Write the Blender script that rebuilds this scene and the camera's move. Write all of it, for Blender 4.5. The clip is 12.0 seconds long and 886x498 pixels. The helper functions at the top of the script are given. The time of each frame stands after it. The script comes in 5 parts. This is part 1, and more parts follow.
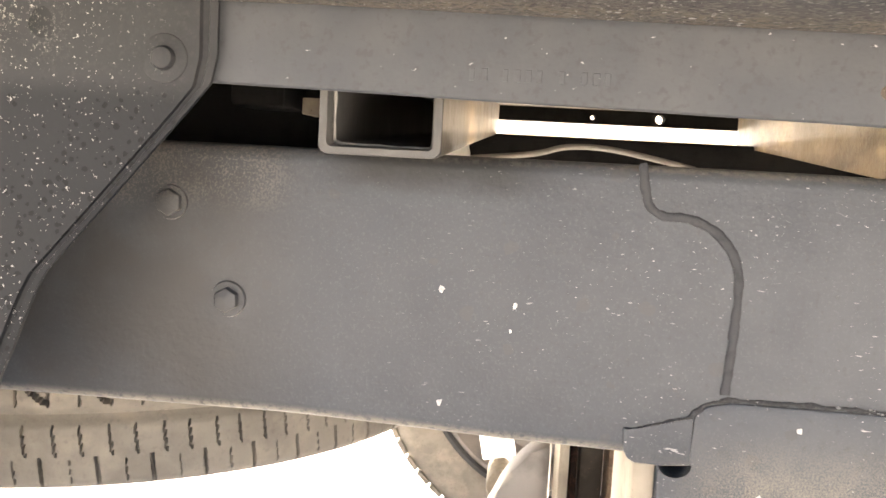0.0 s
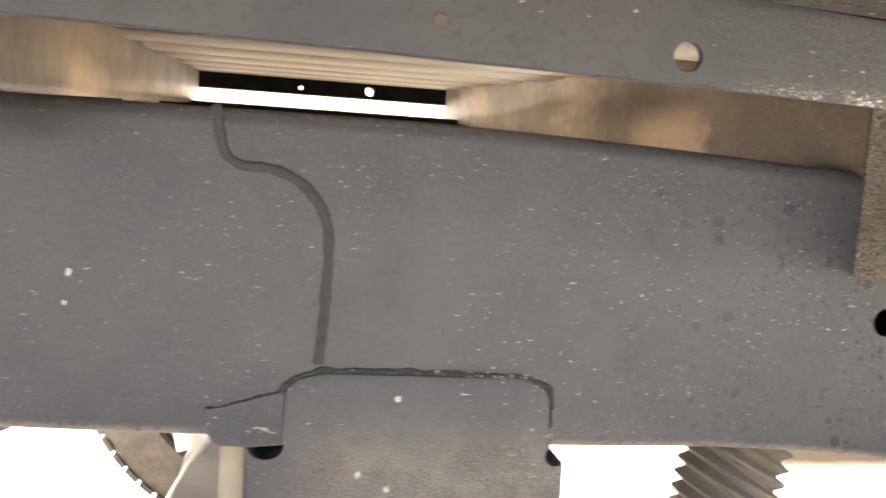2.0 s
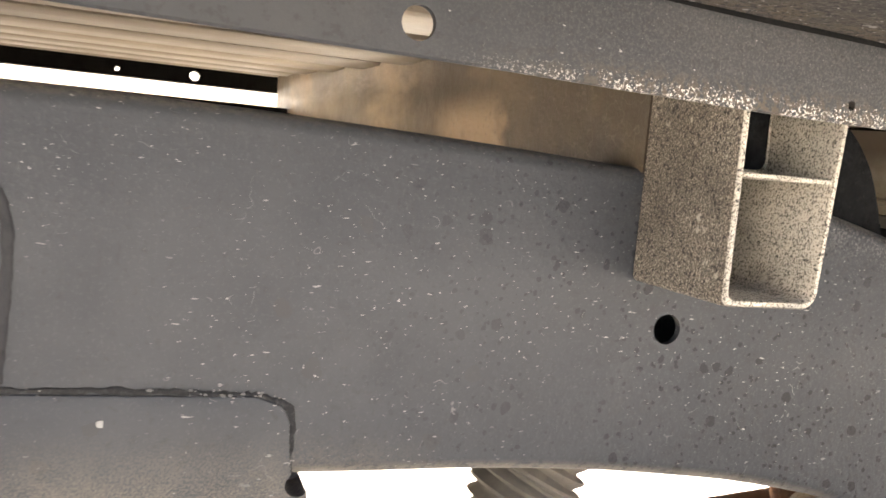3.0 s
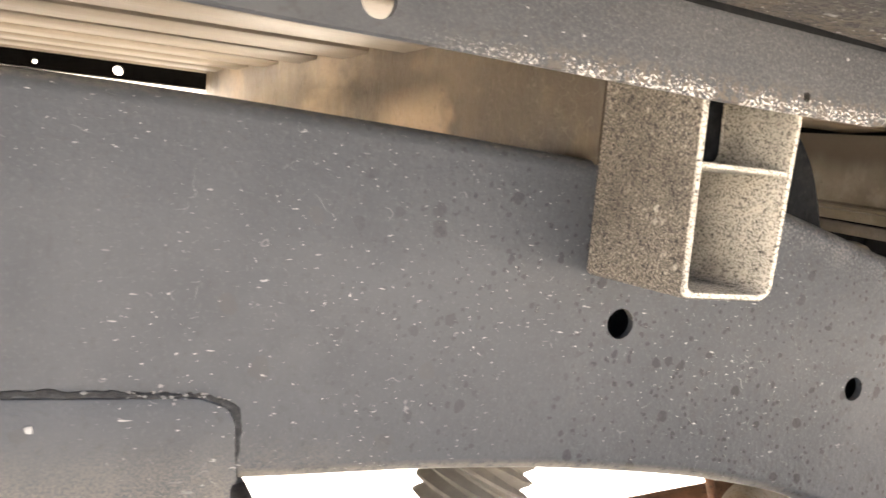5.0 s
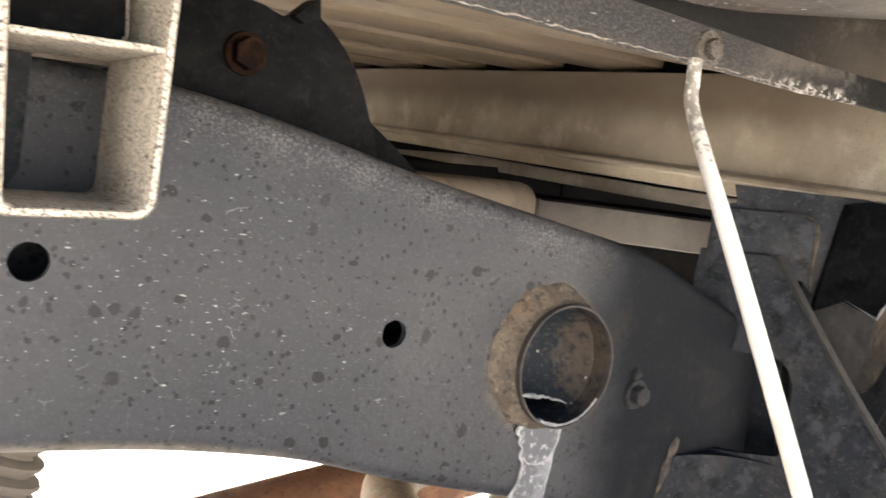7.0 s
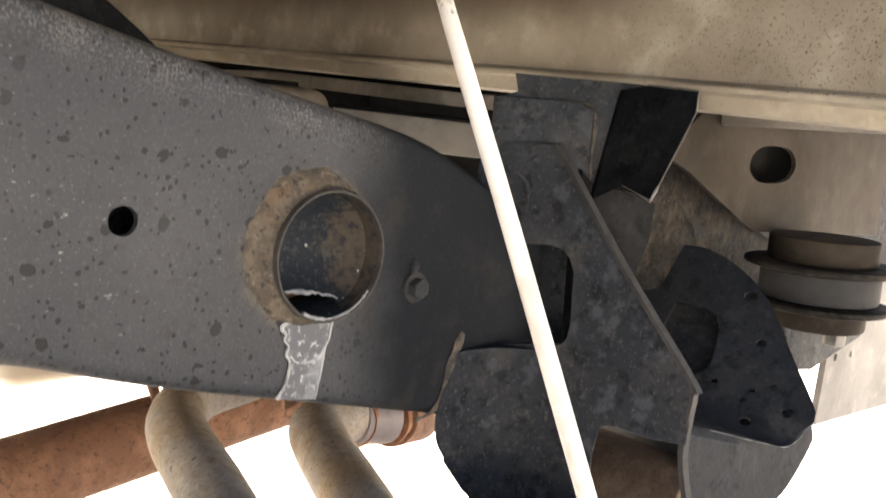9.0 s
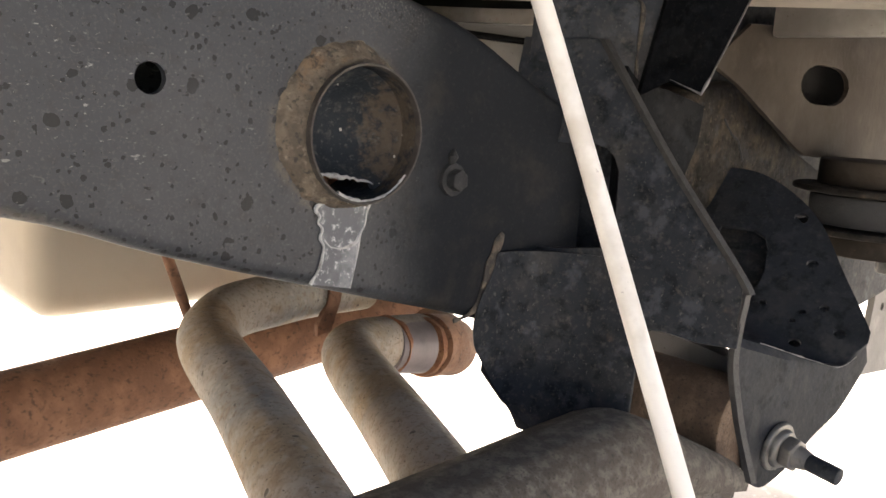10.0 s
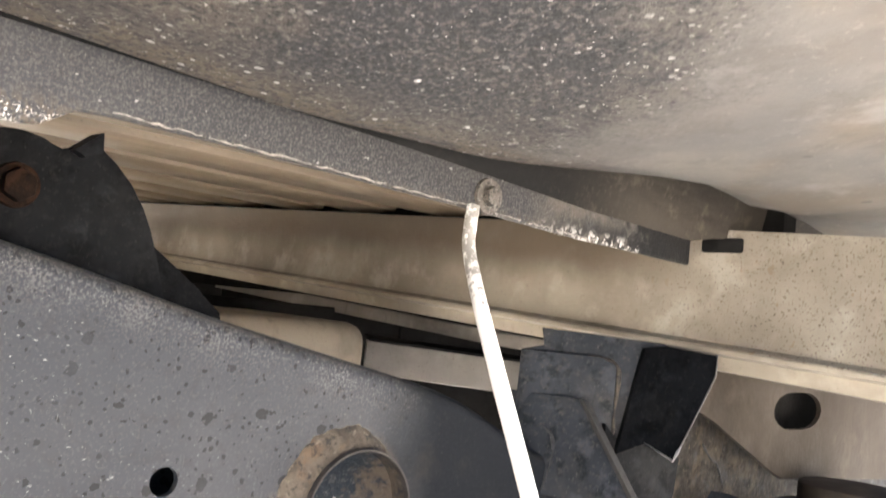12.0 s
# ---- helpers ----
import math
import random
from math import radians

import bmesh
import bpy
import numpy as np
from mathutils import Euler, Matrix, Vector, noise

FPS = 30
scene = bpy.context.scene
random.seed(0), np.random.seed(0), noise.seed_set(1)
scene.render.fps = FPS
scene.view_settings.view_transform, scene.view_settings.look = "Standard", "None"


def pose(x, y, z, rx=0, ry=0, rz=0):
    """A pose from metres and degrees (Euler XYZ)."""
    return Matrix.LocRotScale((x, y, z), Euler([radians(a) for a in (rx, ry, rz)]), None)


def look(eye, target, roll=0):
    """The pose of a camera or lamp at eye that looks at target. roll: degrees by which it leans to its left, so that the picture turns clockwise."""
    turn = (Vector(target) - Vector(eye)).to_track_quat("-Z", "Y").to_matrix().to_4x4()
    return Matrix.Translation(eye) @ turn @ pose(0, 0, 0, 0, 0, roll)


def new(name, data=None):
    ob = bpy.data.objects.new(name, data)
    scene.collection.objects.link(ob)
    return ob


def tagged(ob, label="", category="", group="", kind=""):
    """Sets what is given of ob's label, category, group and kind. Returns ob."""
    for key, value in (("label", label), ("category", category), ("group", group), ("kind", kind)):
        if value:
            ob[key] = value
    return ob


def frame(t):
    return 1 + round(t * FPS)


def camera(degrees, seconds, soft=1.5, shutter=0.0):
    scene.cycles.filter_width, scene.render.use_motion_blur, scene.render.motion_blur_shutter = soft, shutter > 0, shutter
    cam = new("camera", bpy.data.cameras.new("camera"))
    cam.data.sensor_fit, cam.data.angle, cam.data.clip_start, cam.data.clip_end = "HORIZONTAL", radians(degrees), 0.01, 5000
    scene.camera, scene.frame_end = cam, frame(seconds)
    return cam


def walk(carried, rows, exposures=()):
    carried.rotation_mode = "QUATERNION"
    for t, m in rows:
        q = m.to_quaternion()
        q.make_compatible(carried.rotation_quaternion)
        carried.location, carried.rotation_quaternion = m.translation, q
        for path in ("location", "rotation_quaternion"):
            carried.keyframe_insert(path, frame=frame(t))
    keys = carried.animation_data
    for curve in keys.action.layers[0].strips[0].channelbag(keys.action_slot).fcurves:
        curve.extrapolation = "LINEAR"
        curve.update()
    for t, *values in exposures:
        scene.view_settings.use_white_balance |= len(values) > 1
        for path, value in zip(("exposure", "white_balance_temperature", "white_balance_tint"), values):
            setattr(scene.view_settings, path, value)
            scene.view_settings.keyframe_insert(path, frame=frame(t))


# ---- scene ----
cam = camera(54.2, 12.0, 1.5, 0.4)
METRES, EYE, TILT, LEAN, TURN = 0.8, 0.8, -6.0, -3.0, 5.0
ROWS = [
    (0.0, 0.0, 0.0, 0.0, 0.0, 0.0, -0.0),
    (0.5, -0.033, 0.0244, -0.0085, -3.13, 0.81, -0.36),
    (1.0, -0.0091, 0.02, -0.0176, -6.06, 0.06, -0.31),
    (1.5, 0.073, 0.0482, -0.0218, -10.97, -0.58, -0.16),
    (2.0, 0.1368, 0.0599, -0.0205, -15.23, -1.12, 0.77),
    (2.5, 0.1996, 0.0769, -0.0199, -19.45, -1.29, 0.22),
    (3.0, 0.2416, 0.1075, -0.0223, -23.57, -1.36, -0.02),
    (5.0, 0.2345, 0.1314, -0.0295, -28.44, -1.11, 0.01),
    (5.5, 0.2822, 0.1263, -0.0312, -29.48, -1.49, 0.43),
    (6.0, 0.3713, 0.1272, -0.0405, -33.01, -1.65, 0.46),
    (6.5, 0.448, 0.1147, -0.0501, -36.75, -2.46, 0.9),
    (7.0, 0.5005, 0.1079, -0.0638, -39.91, -3.26, 1.04),
    (7.5, 0.5241, 0.1046, -0.0703, -44.89, -2.96, 1.04),
    (9.5, 0.5732, 0.1064, -0.175, -49.51, -8.22, 2.53),
    (10.0, 0.5833, 0.1126, -0.1896, -47.95, -8.18, 2.61),
    (10.5, 0.5717, 0.0834, -0.1531, -47.23, -5.99, 2.72),
    (11.0, 0.5649, 0.0631, -0.1062, -47.24, -2.59, 2.8),
    (11.5, 0.5513, 0.0665, -0.0818, -47.36, 2.19, 1.86),
    (12.0, 0.5483, 0.069, -0.065, -48.14, 5.94, 0.43),
]
EXPO = [(t, e, k, 11) for t, e, k in ((0.0, 3.9, 7350), (1.5, 3.35, 7350), (2.5, 3.25, 7300), (3.2, 3.2, 7300), (5.0, 3.65, 7250), (6.0, 3.58, 7200), (7.0, 3.47, 7150), (7.7, 3.5, 7150), (9.4, 3.05, 7450), (10.5, 2.65, 7000), (11.0, 3.6, 6900), (11.4, 3.92, 6750), (12.0, 3.84, 6800))]
PATH = [(t, pose(0, 0, EYE, TILT, LEAN, TURN) @ pose(METRES * x, METRES * y, METRES * z, 90 + pitch, roll, yaw)) for t, x, y, z, yaw, pitch, roll in ROWS]
PATH += [(3.2, look((0.185, 0.110, 0.785), (0.881, 1.975, 0.594), 5.5)), (4.8, look((0.168, 0.118, 0.775), (0.972, 1.943, 0.615), 5.8)), (7.7, look((0.4387, 0.1128, 0.7624), (1.7847, 1.58, 0.5848), 5.6)), (9.3, look((0.457, 0.103, 0.696), (1.872, 1.480, 0.376), 4.2))]
walk(cam, sorted(PATH, key=lambda row: row[0]), EXPO)

# ---------------------------------------------------------------- light
world = bpy.data.worlds.new("hazy_sky")
scene.world = world
world.use_nodes = True
wn, wl = world.node_tree.nodes, world.node_tree.links
sky = wn.new("ShaderNodeTexSky")
sky.sky_type, sky.sun_disc = "NISHITA", False
sky.sun_elevation, sky.sun_rotation = radians(50), radians(18)
sky.air_density, sky.dust_density, sky.ozone_density = 0.6, 6.0, 0.3
wl.new(sky.outputs[0], wn["Background"].inputs[0])
wn["Background"].inputs[1].default_value = 0.09
sun = new("sun", bpy.data.lights.new("sun", "SUN"))
sun.data.energy, sun.data.angle, sun.data.color = 4.5, radians(2), (1.0, 0.97, 0.92)
sun.matrix_world = look((0.8, 2.4, 3.0), (0, 0, 0))


# ---------------------------------------------------------------- materials
class Mat:
    """A node material that is built up layer by layer over one principled surface."""

    def __init__(self, name, base, rough=0.6, metal=0.0):
        self.m = bpy.data.materials.new(name)
        self.m.use_nodes = True
        self.t = self.m.node_tree
        self.p = self.t.nodes["Principled BSDF"]
        self.p.inputs["Roughness"].default_value, self.p.inputs["Metallic"].default_value = rough, metal
        self.rough = rough
        c = self.t.nodes.new("ShaderNodeTexCoord")
        self.co, self.nor = c.outputs["Object"], c.outputs["Normal"]
        rgb = self.t.nodes.new("ShaderNodeRGB")
        rgb.outputs[0].default_value = (*base, 1)
        self.col = rgb.outputs[0]
        self.h = None

    def n(self, kind, **kw):
        node = self.t.nodes.new(kind)
        for k, v in kw.items():
            if k == "operation":
                node.operation = v
            elif k == "blend_type":
                node.blend_type = v
        return node

    def math(self, op, a, b=None, c=None):
        node = self.n("ShaderNodeMath", operation=op)
        for i, v in enumerate((a, b, c)):
            if v is None:
                continue
            if isinstance(v, (int, float)):
                node.inputs[i].default_value = v
            else:
                self.t.links.new(v, node.inputs[i])
        return node.outputs[0]

    def ramp(self, v, lo, hi):
        node = self.n("ShaderNodeMapRange")
        node.interpolation_type = "SMOOTHSTEP"
        self.t.links.new(v, node.inputs[0])
        node.inputs[1].default_value, node.inputs[2].default_value = lo, hi
        return node.outputs[0]

    def scaled(self, stretch, turn=0.0):
        node = self.n("ShaderNodeMapping")
        self.t.links.new(self.co, node.inputs[0])
        node.inputs["Scale"].default_value = stretch
        node.inputs["Rotation"].default_value = (0, turn, 0)
        return node.outputs[0]

    def axis(self, i):
        node = self.n("ShaderNodeSeparateXYZ")
        self.t.links.new(self.co, node.inputs[0])
        return node.outputs[i]

    def facing(self, i):
        node = self.n("ShaderNodeSeparateXYZ")
        self.t.links.new(self.nor, node.inputs[0])
        return node.outputs[i]

    def noise(self, scale, detail=5.0, rough=0.6, stretch=None, turn=0.0):
        node = self.n("ShaderNodeTexNoise")
        self.t.links.new(self.scaled(stretch, turn) if stretch else self.co, node.inputs["Vector"])
        node.inputs["Scale"].default_value, node.inputs["Detail"].default_value, node.inputs["Roughness"].default_value = scale, detail, rough
        return node.outputs[0]

    def cells(self, scale, size, share, stretch=None, turn=0.0):
        """Separate ragged flecks: cells a fleck may fill, its size in the cell, the share of the cells that have one."""
        warp = self.n("ShaderNodeTexNoise")
        self.t.links.new(self.co, warp.inputs["Vector"])
        warp.inputs["Scale"].default_value, warp.inputs["Detail"].default_value = scale * 1.6, 3.0
        shift = self.n("ShaderNodeVectorMath", operation="SCALE")
        self.t.links.new(warp.outputs["Color"], shift.inputs[0])
        shift.inputs["Scale"].default_value = 0.55 / scale
        moved = self.n("ShaderNodeVectorMath", operation="ADD")
        self.t.links.new(self.scaled(stretch, turn) if stretch else self.co, moved.inputs[0])
        self.t.links.new(shift.outputs[0], moved.inputs[1])
        node = self.n("ShaderNodeTexVoronoi")
        self.t.links.new(moved.outputs[0], node.inputs["Vector"])
        node.inputs["Scale"].default_value = scale
        sep = self.n("ShaderNodeSeparateColor")
        self.t.links.new(node.outputs["Color"], sep.inputs[0])
        r = self.math("MULTIPLY", self.math("POWER", sep.outputs[1], 1.5), size * 1.25)
        near = self.math("LESS_THAN", node.outputs["Distance"], r)
        return self.math("MULTIPLY", near, self.math("LESS_THAN", sep.outputs[0], share))

    def over(self, fac, colour, strength=1.0):
        node = self.n("ShaderNodeMix")
        node.data_type = "RGBA"
        if strength != 1.0:
            fac = self.math("MULTIPLY", fac, strength)
        self.t.links.new(fac, node.inputs["Factor"])
        self.t.links.new(self.col, node.inputs["A"])
        node.inputs["B"].default_value = (*colour, 1)
        self.col = node.outputs["Result"]
        return self

    def vary(self, scale, colour, lo=0.4, hi=0.65, strength=1.0, stretch=None):
        return self.over(self.ramp(self.noise(scale, stretch=stretch), lo, hi), colour, strength)

    def bump(self, v, depth):
        h = self.math("MULTIPLY", v, depth)
        self.h = h if self.h is None else self.math("ADD", self.h, h)
        return self

    def shine(self, v, lo, hi):
        node = self.n("ShaderNodeMapRange")
        self.t.links.new(v, node.inputs[0])
        node.inputs[3].default_value, node.inputs[4].default_value = lo, hi
        self.t.links.new(node.outputs[0], self.p.inputs["Roughness"])
        return self

    def done(self):
        self.t.links.new(self.col, self.p.inputs["Base Color"])
        if self.h is not None:
            b = self.n("ShaderNodeBump")
            b.inputs["Strength"].default_value, b.inputs["Distance"].default_value = 1.0, 1.0
            self.t.links.new(self.h, b.inputs["Height"])
            self.t.links.new(b.outputs[0], self.p.inputs["Normal"])
        return self.m


def make_frame_paint():
    m = Mat("dusty_black_frame_paint", (0.042, 0.0455, 0.051), 0.5)
    m.vary(5, (0.057, 0.0605, 0.0655), 0.35, 0.7)
    # base colour darkens towards the front end
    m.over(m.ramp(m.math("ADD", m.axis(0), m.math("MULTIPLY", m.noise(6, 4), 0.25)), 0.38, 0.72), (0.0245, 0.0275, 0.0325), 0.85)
    m.vary(14, (0.037, 0.040, 0.0455), 0.45, 0.7, 0.6)
    front = m.ramp(m.axis(0), 0.3, 0.6)
    m.over(m.math("MULTIPLY", m.ramp(m.noise(110), 0.5, 0.68), front), (0.024, 0.024, 0.025), 0.55)
    m.vary(260, (0.03, 0.03, 0.031), 0.54, 0.7, 0.4)
    m.over(m.ramp(m.noise(520, 4, 0.7), 0.52, 0.68), (0.094, 0.095, 0.096), 0.28)
    # blacker paint by the bracket
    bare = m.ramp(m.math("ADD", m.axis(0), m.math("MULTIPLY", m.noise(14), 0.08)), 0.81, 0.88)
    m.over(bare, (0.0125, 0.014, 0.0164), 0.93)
    m.over(m.math("MULTIPLY", bare, m.ramp(m.noise(34, 5), 0.5, 0.75)), (0.034, 0.031, 0.028), 0.65)
    m.over(m.math("MULTIPLY", bare, m.ramp(m.noise(420, 4, 0.7), 0.54, 0.7)), (0.035, 0.034, 0.032), 0.4)
    # rust dust round the cross tube
    away = m.math("POWER", m.math("ADD", m.math("POWER", m.math("SUBTRACT", m.axis(0), 0.7615), 2.0), m.math("POWER", m.math("SUBTRACT", m.axis(2), 0.643), 2.0)), 0.5)
    halo = m.ramp(m.math("ADD", away, m.math("MULTIPLY", m.noise(60, 5, 0.7), 0.022)), 0.063, 0.052)
    m.over(m.math("MULTIPLY", halo, m.ramp(m.noise(240, 4, 0.7), 0.36, 0.6)), (0.11, 0.088, 0.063), 0.75)
    # spots where drops have washed the dust off
    fore = m.ramp(m.axis(0), 0.2, 0.62)
    dry = m.math("SUBTRACT", 1.0, bare)
    patch = m.ramp(m.noise(9, 3), 0.3, 0.46)
    for scale, size, share, deep in ((100, 0.3, 0.5, 0.95), (150, 0.36, 0.7, 0.95), (250, 0.4, 0.65, 0.92)):
        drops = m.math("MULTIPLY", m.math("MULTIPLY", m.cells(scale, size, share), fore), m.math("MULTIPLY", dry, patch))
        m.over(drops, (0.005, 0.005, 0.006), deep)
    m.over(m.math("MULTIPLY", m.cells(48, 0.3, 0.3), m.math("SUBTRACT", 1.0, fore)), (0.05, 0.049, 0.05), 0.6)
    # grit along the upper edge and on the low patch
    edge = m.math("ADD", m.axis(2), m.math("MULTIPLY", m.math("MAXIMUM", m.math("SUBTRACT", m.axis(0), 0.52), 0.0), 0.235))
    up = m.math("MULTIPLY", m.math("MULTIPLY", m.ramp(edge, 0.748, 0.798), m.ramp(m.axis(0), 0.36, 0.56)), dry)
    grit = m.ramp(m.math("ADD", m.noise(620, 3, 0.7), m.math("MULTIPLY", m.noise(26, 4), 0.4)), 0.73, 0.81)
    m.over(m.math("MULTIPLY", grit, up), (0.17, 0.162, 0.15), 0.7)
    m.over(m.math("MULTIPLY", m.ramp(m.noise(480, 2, 0.6), 0.58, 0.63), up), (0.008, 0.008, 0.009), 0.75)
    low = m.math("MULTIPLY", m.ramp(m.axis(2), 0.655, 0.605), m.math("MULTIPLY", m.ramp(m.axis(0), 0.09, 0.15), m.ramp(m.axis(0), 0.36, 0.26)))
    m.over(m.math("MULTIPLY", m.ramp(m.math("ADD", m.noise(800, 4, 0.75), m.math("MULTIPLY", m.noise(60, 3), 0.25)), 0.48, 0.78), low), (0.19, 0.165, 0.13), 0.8)
    sand = m.math("MULTIPLY", m.ramp(m.math("ADD", m.noise(640, 4, 0.7), m.math("MULTIPLY", m.noise(45, 3), 0.3)), 0.62, 0.76), m.math("MULTIPLY", m.ramp(m.axis(0), -0.12, -0.17), m.ramp(m.axis(2), 0.755, 0.78)))
    m.over(sand, (0.17, 0.152, 0.128), 0.75)
    # shade of the liner on the rail's rear end, painted as a brownish tint
    film = m.math("MULTIPLY", m.ramp(m.noise(7, 4), 0.3, 0.6), m.ramp(m.axis(0), -0.1, -0.2))
    m.over(film, (0.034, 0.031, 0.028), 0.8)
    oil = m.math("MULTIPLY", m.ramp(m.math("ADD", m.axis(2), m.math("MULTIPLY", m.noise(40, 4), 0.02)), 0.783, 0.802), m.math("MULTIPLY", m.ramp(m.axis(0), -0.13, -0.08), m.ramp(m.axis(0), 0.04, -0.02)))
    m.over(oil, (0.014, 0.0135, 0.013), 0.85)
    rim = m.math("MULTIPLY", m.ramp(edge, 0.7965, 0.8015), m.ramp(m.axis(0), 0.02, 0.1))
    m.over(m.math("MULTIPLY", rim, m.ramp(m.noise(260, 4, 0.7), 0.35, 0.6)), (0.17, 0.155, 0.13), 0.7)
    under = m.math("MULTIPLY", m.ramp(m.facing(2), -0.15, -0.7), m.ramp(m.axis(0), 0.66, 0.5))
    m.over(m.math("MULTIPLY", under, m.ramp(m.noise(200, 4, 0.7), 0.3, 0.55)), (0.19, 0.17, 0.14), 0.75)
    over = m.math("MULTIPLY", m.ramp(m.facing(2), 0.3, 0.8), m.math("MULTIPLY", dry, m.ramp(m.noise(240, 4, 0.7), 0.42, 0.62)))
    m.over(over, (0.11, 0.1, 0.088), 0.4)
    # scratches, flecks of pale paint and painted drop glints, drawn out along the rail
    few = m.math("MULTIPLY", dry, m.math("MULTIPLY", m.ramp(m.noise(8, 3), 0.38, 0.6), m.math("MULTIPLY", m.ramp(m.axis(0), -0.15, 0.12), m.math("MULTIPLY_ADD", m.ramp(m.axis(0), 0.52, 0.68), -0.75, 1.0))))
    for scale, lo, stretch, turn in ((380, 0.71, (0.4, 1, 1.1), 0.25), (230, 0.73, (0.35, 1, 1.2), -0.2), (600, 0.70, (0.6, 1, 1), 0.4)):
        m.over(m.math("MULTIPLY", m.ramp(m.noise(scale, 2, 0.55, stretch, turn), lo, lo + 0.03), few), (0.36, 0.35, 0.33), 0.7)
    hair = m.math("MULTIPLY", m.ramp(m.math("ABSOLUTE", m.math("SUBTRACT", m.noise(42, 2, 0.5), 0.5)), 0.0055, 0.002), m.ramp(m.noise(75, 2, 0.5), 0.6, 0.64))
    m.over(m.math("MULTIPLY", hair, m.math("MULTIPLY", few, m.ramp(m.axis(0), 0.05, 0.3))), (0.28, 0.27, 0.255), 0.38)
    bunch = m.math("MULTIPLY", few, m.ramp(m.noise(17, 2), 0.5, 0.6))
    m.over(m.math("MULTIPLY", m.ramp(m.noise(300, 3, 0.6, (0.5, 1, 1.4), 0.15), 0.69, 0.73), bunch), (0.42, 0.41, 0.39), 0.7)
    m.over(m.math("MULTIPLY", m.cells(55, 0.07, 0.14, (0.7, 1, 1.1)), dry), (0.5, 0.48, 0.45), 0.65)
    m.bump(m.noise(260, 4), 0.0004).bump(m.noise(40, 3), 0.0008)
    m.shine(m.math("ADD", m.noise(30, 4), bare), 0.36, 0.62)
    m.t.links.new(m.math("MULTIPLY_ADD", bare, -0.26, 0.28), m.p.inputs["Specular IOR Level"])
    return m.done()


def make_sill_paint():
    m = Mat("chipped_black_underbody_coat", (0.038, 0.0405, 0.0445), 0.55)
    m.vary(9, (0.052, 0.053, 0.055), 0.38, 0.68)
    m.vary(240, (0.034, 0.0335, 0.034), 0.52, 0.68, 0.6)
    front = m.ramp(m.axis(0), 0.2, 0.46)
    m.over(m.ramp(m.axis(0), 0.42, 0.75), (0.013, 0.013, 0.014), 0.85)
    m.over(m.math("MULTIPLY", m.ramp(m.math("ADD", m.axis(0), m.math("MULTIPLY", m.noise(20, 4), 0.2)), 0.85, 0.98), m.ramp(m.noise(60, 5, 0.7), 0.3, 0.6)), (0.1, 0.087, 0.069), 0.75)
    m.over(m.math("MULTIPLY", m.ramp(m.noise(760, 3, 0.7), 0.44, 0.66), front), (0.1, 0.095, 0.09), 0.6)
    m.over(m.math("MULTIPLY", m.ramp(m.noise(620, 2, 0.6), 0.66, 0.72), front), (0.22, 0.21, 0.19), 0.5)
    m.over(m.ramp(m.noise(300, 2, 0.55, (0.6, 1, 1)), 0.72, 0.75), (0.4, 0.39, 0.37), 0.6)
    # bare primer where the lower lip is chipped
    lip = m.math("ADD", m.axis(2), m.math("MULTIPLY", m.axis(0), 0.012))
    low = m.ramp(lip, 0.8395, 0.826)
    belt = m.math("MULTIPLY", m.ramp(m.axis(0), 0.28, 0.4), m.ramp(m.axis(0), 0.95, 0.88))
    chips = m.ramp(m.math("ADD", m.noise(720, 4, 0.7), m.math("MULTIPLY", low, 0.2)), 0.72, 0.79)
    ragged = m.math("MULTIPLY", belt, m.ramp(m.noise(38, 4), 0.4, 0.52))
    m.over(m.math("MULTIPLY", m.math("MULTIPLY", m.ramp(m.noise(300, 3), 0.45, 0.55), low), belt), (0.1, 0.078, 0.055), 0.6)
    m.over(m.math("MULTIPLY", m.math("MULTIPLY", chips, low), ragged), (0.7, 0.67, 0.61))
    tip = m.math("MULTIPLY", m.ramp(lip, 0.846, 0.836), m.ramp(m.axis(0), 0.8, 0.88))
    m.over(m.math("MULTIPLY", m.ramp(m.noise(90, 4), 0.48, 0.52), tip), (0.006, 0.006, 0.006), 0.9)
    m.over(m.math("MULTIPLY", m.ramp(m.noise(150, 4, 0.65), 0.53, 0.56), m.math("MULTIPLY", tip, m.ramp(lip, 0.838, 0.831))), (0.6, 0.58, 0.54), 0.9)
    m.over(m.ramp(m.math("ADD", m.axis(0), m.math("MULTIPLY", m.noise(70, 4), 0.09)), 0.955, 0.965), (0.006, 0.006, 0.006), 0.97)
    m.p.inputs["Specular IOR Level"].default_value = 0.3
    m.bump(m.math("MULTIPLY", m.noise(420, 4), m.math("ADD", front, 0.3)), 0.0005).bump(m.noise(22, 3), 0.001)
    m.shine(m.noise(40, 4), 0.45, 0.7)
    return m.done()


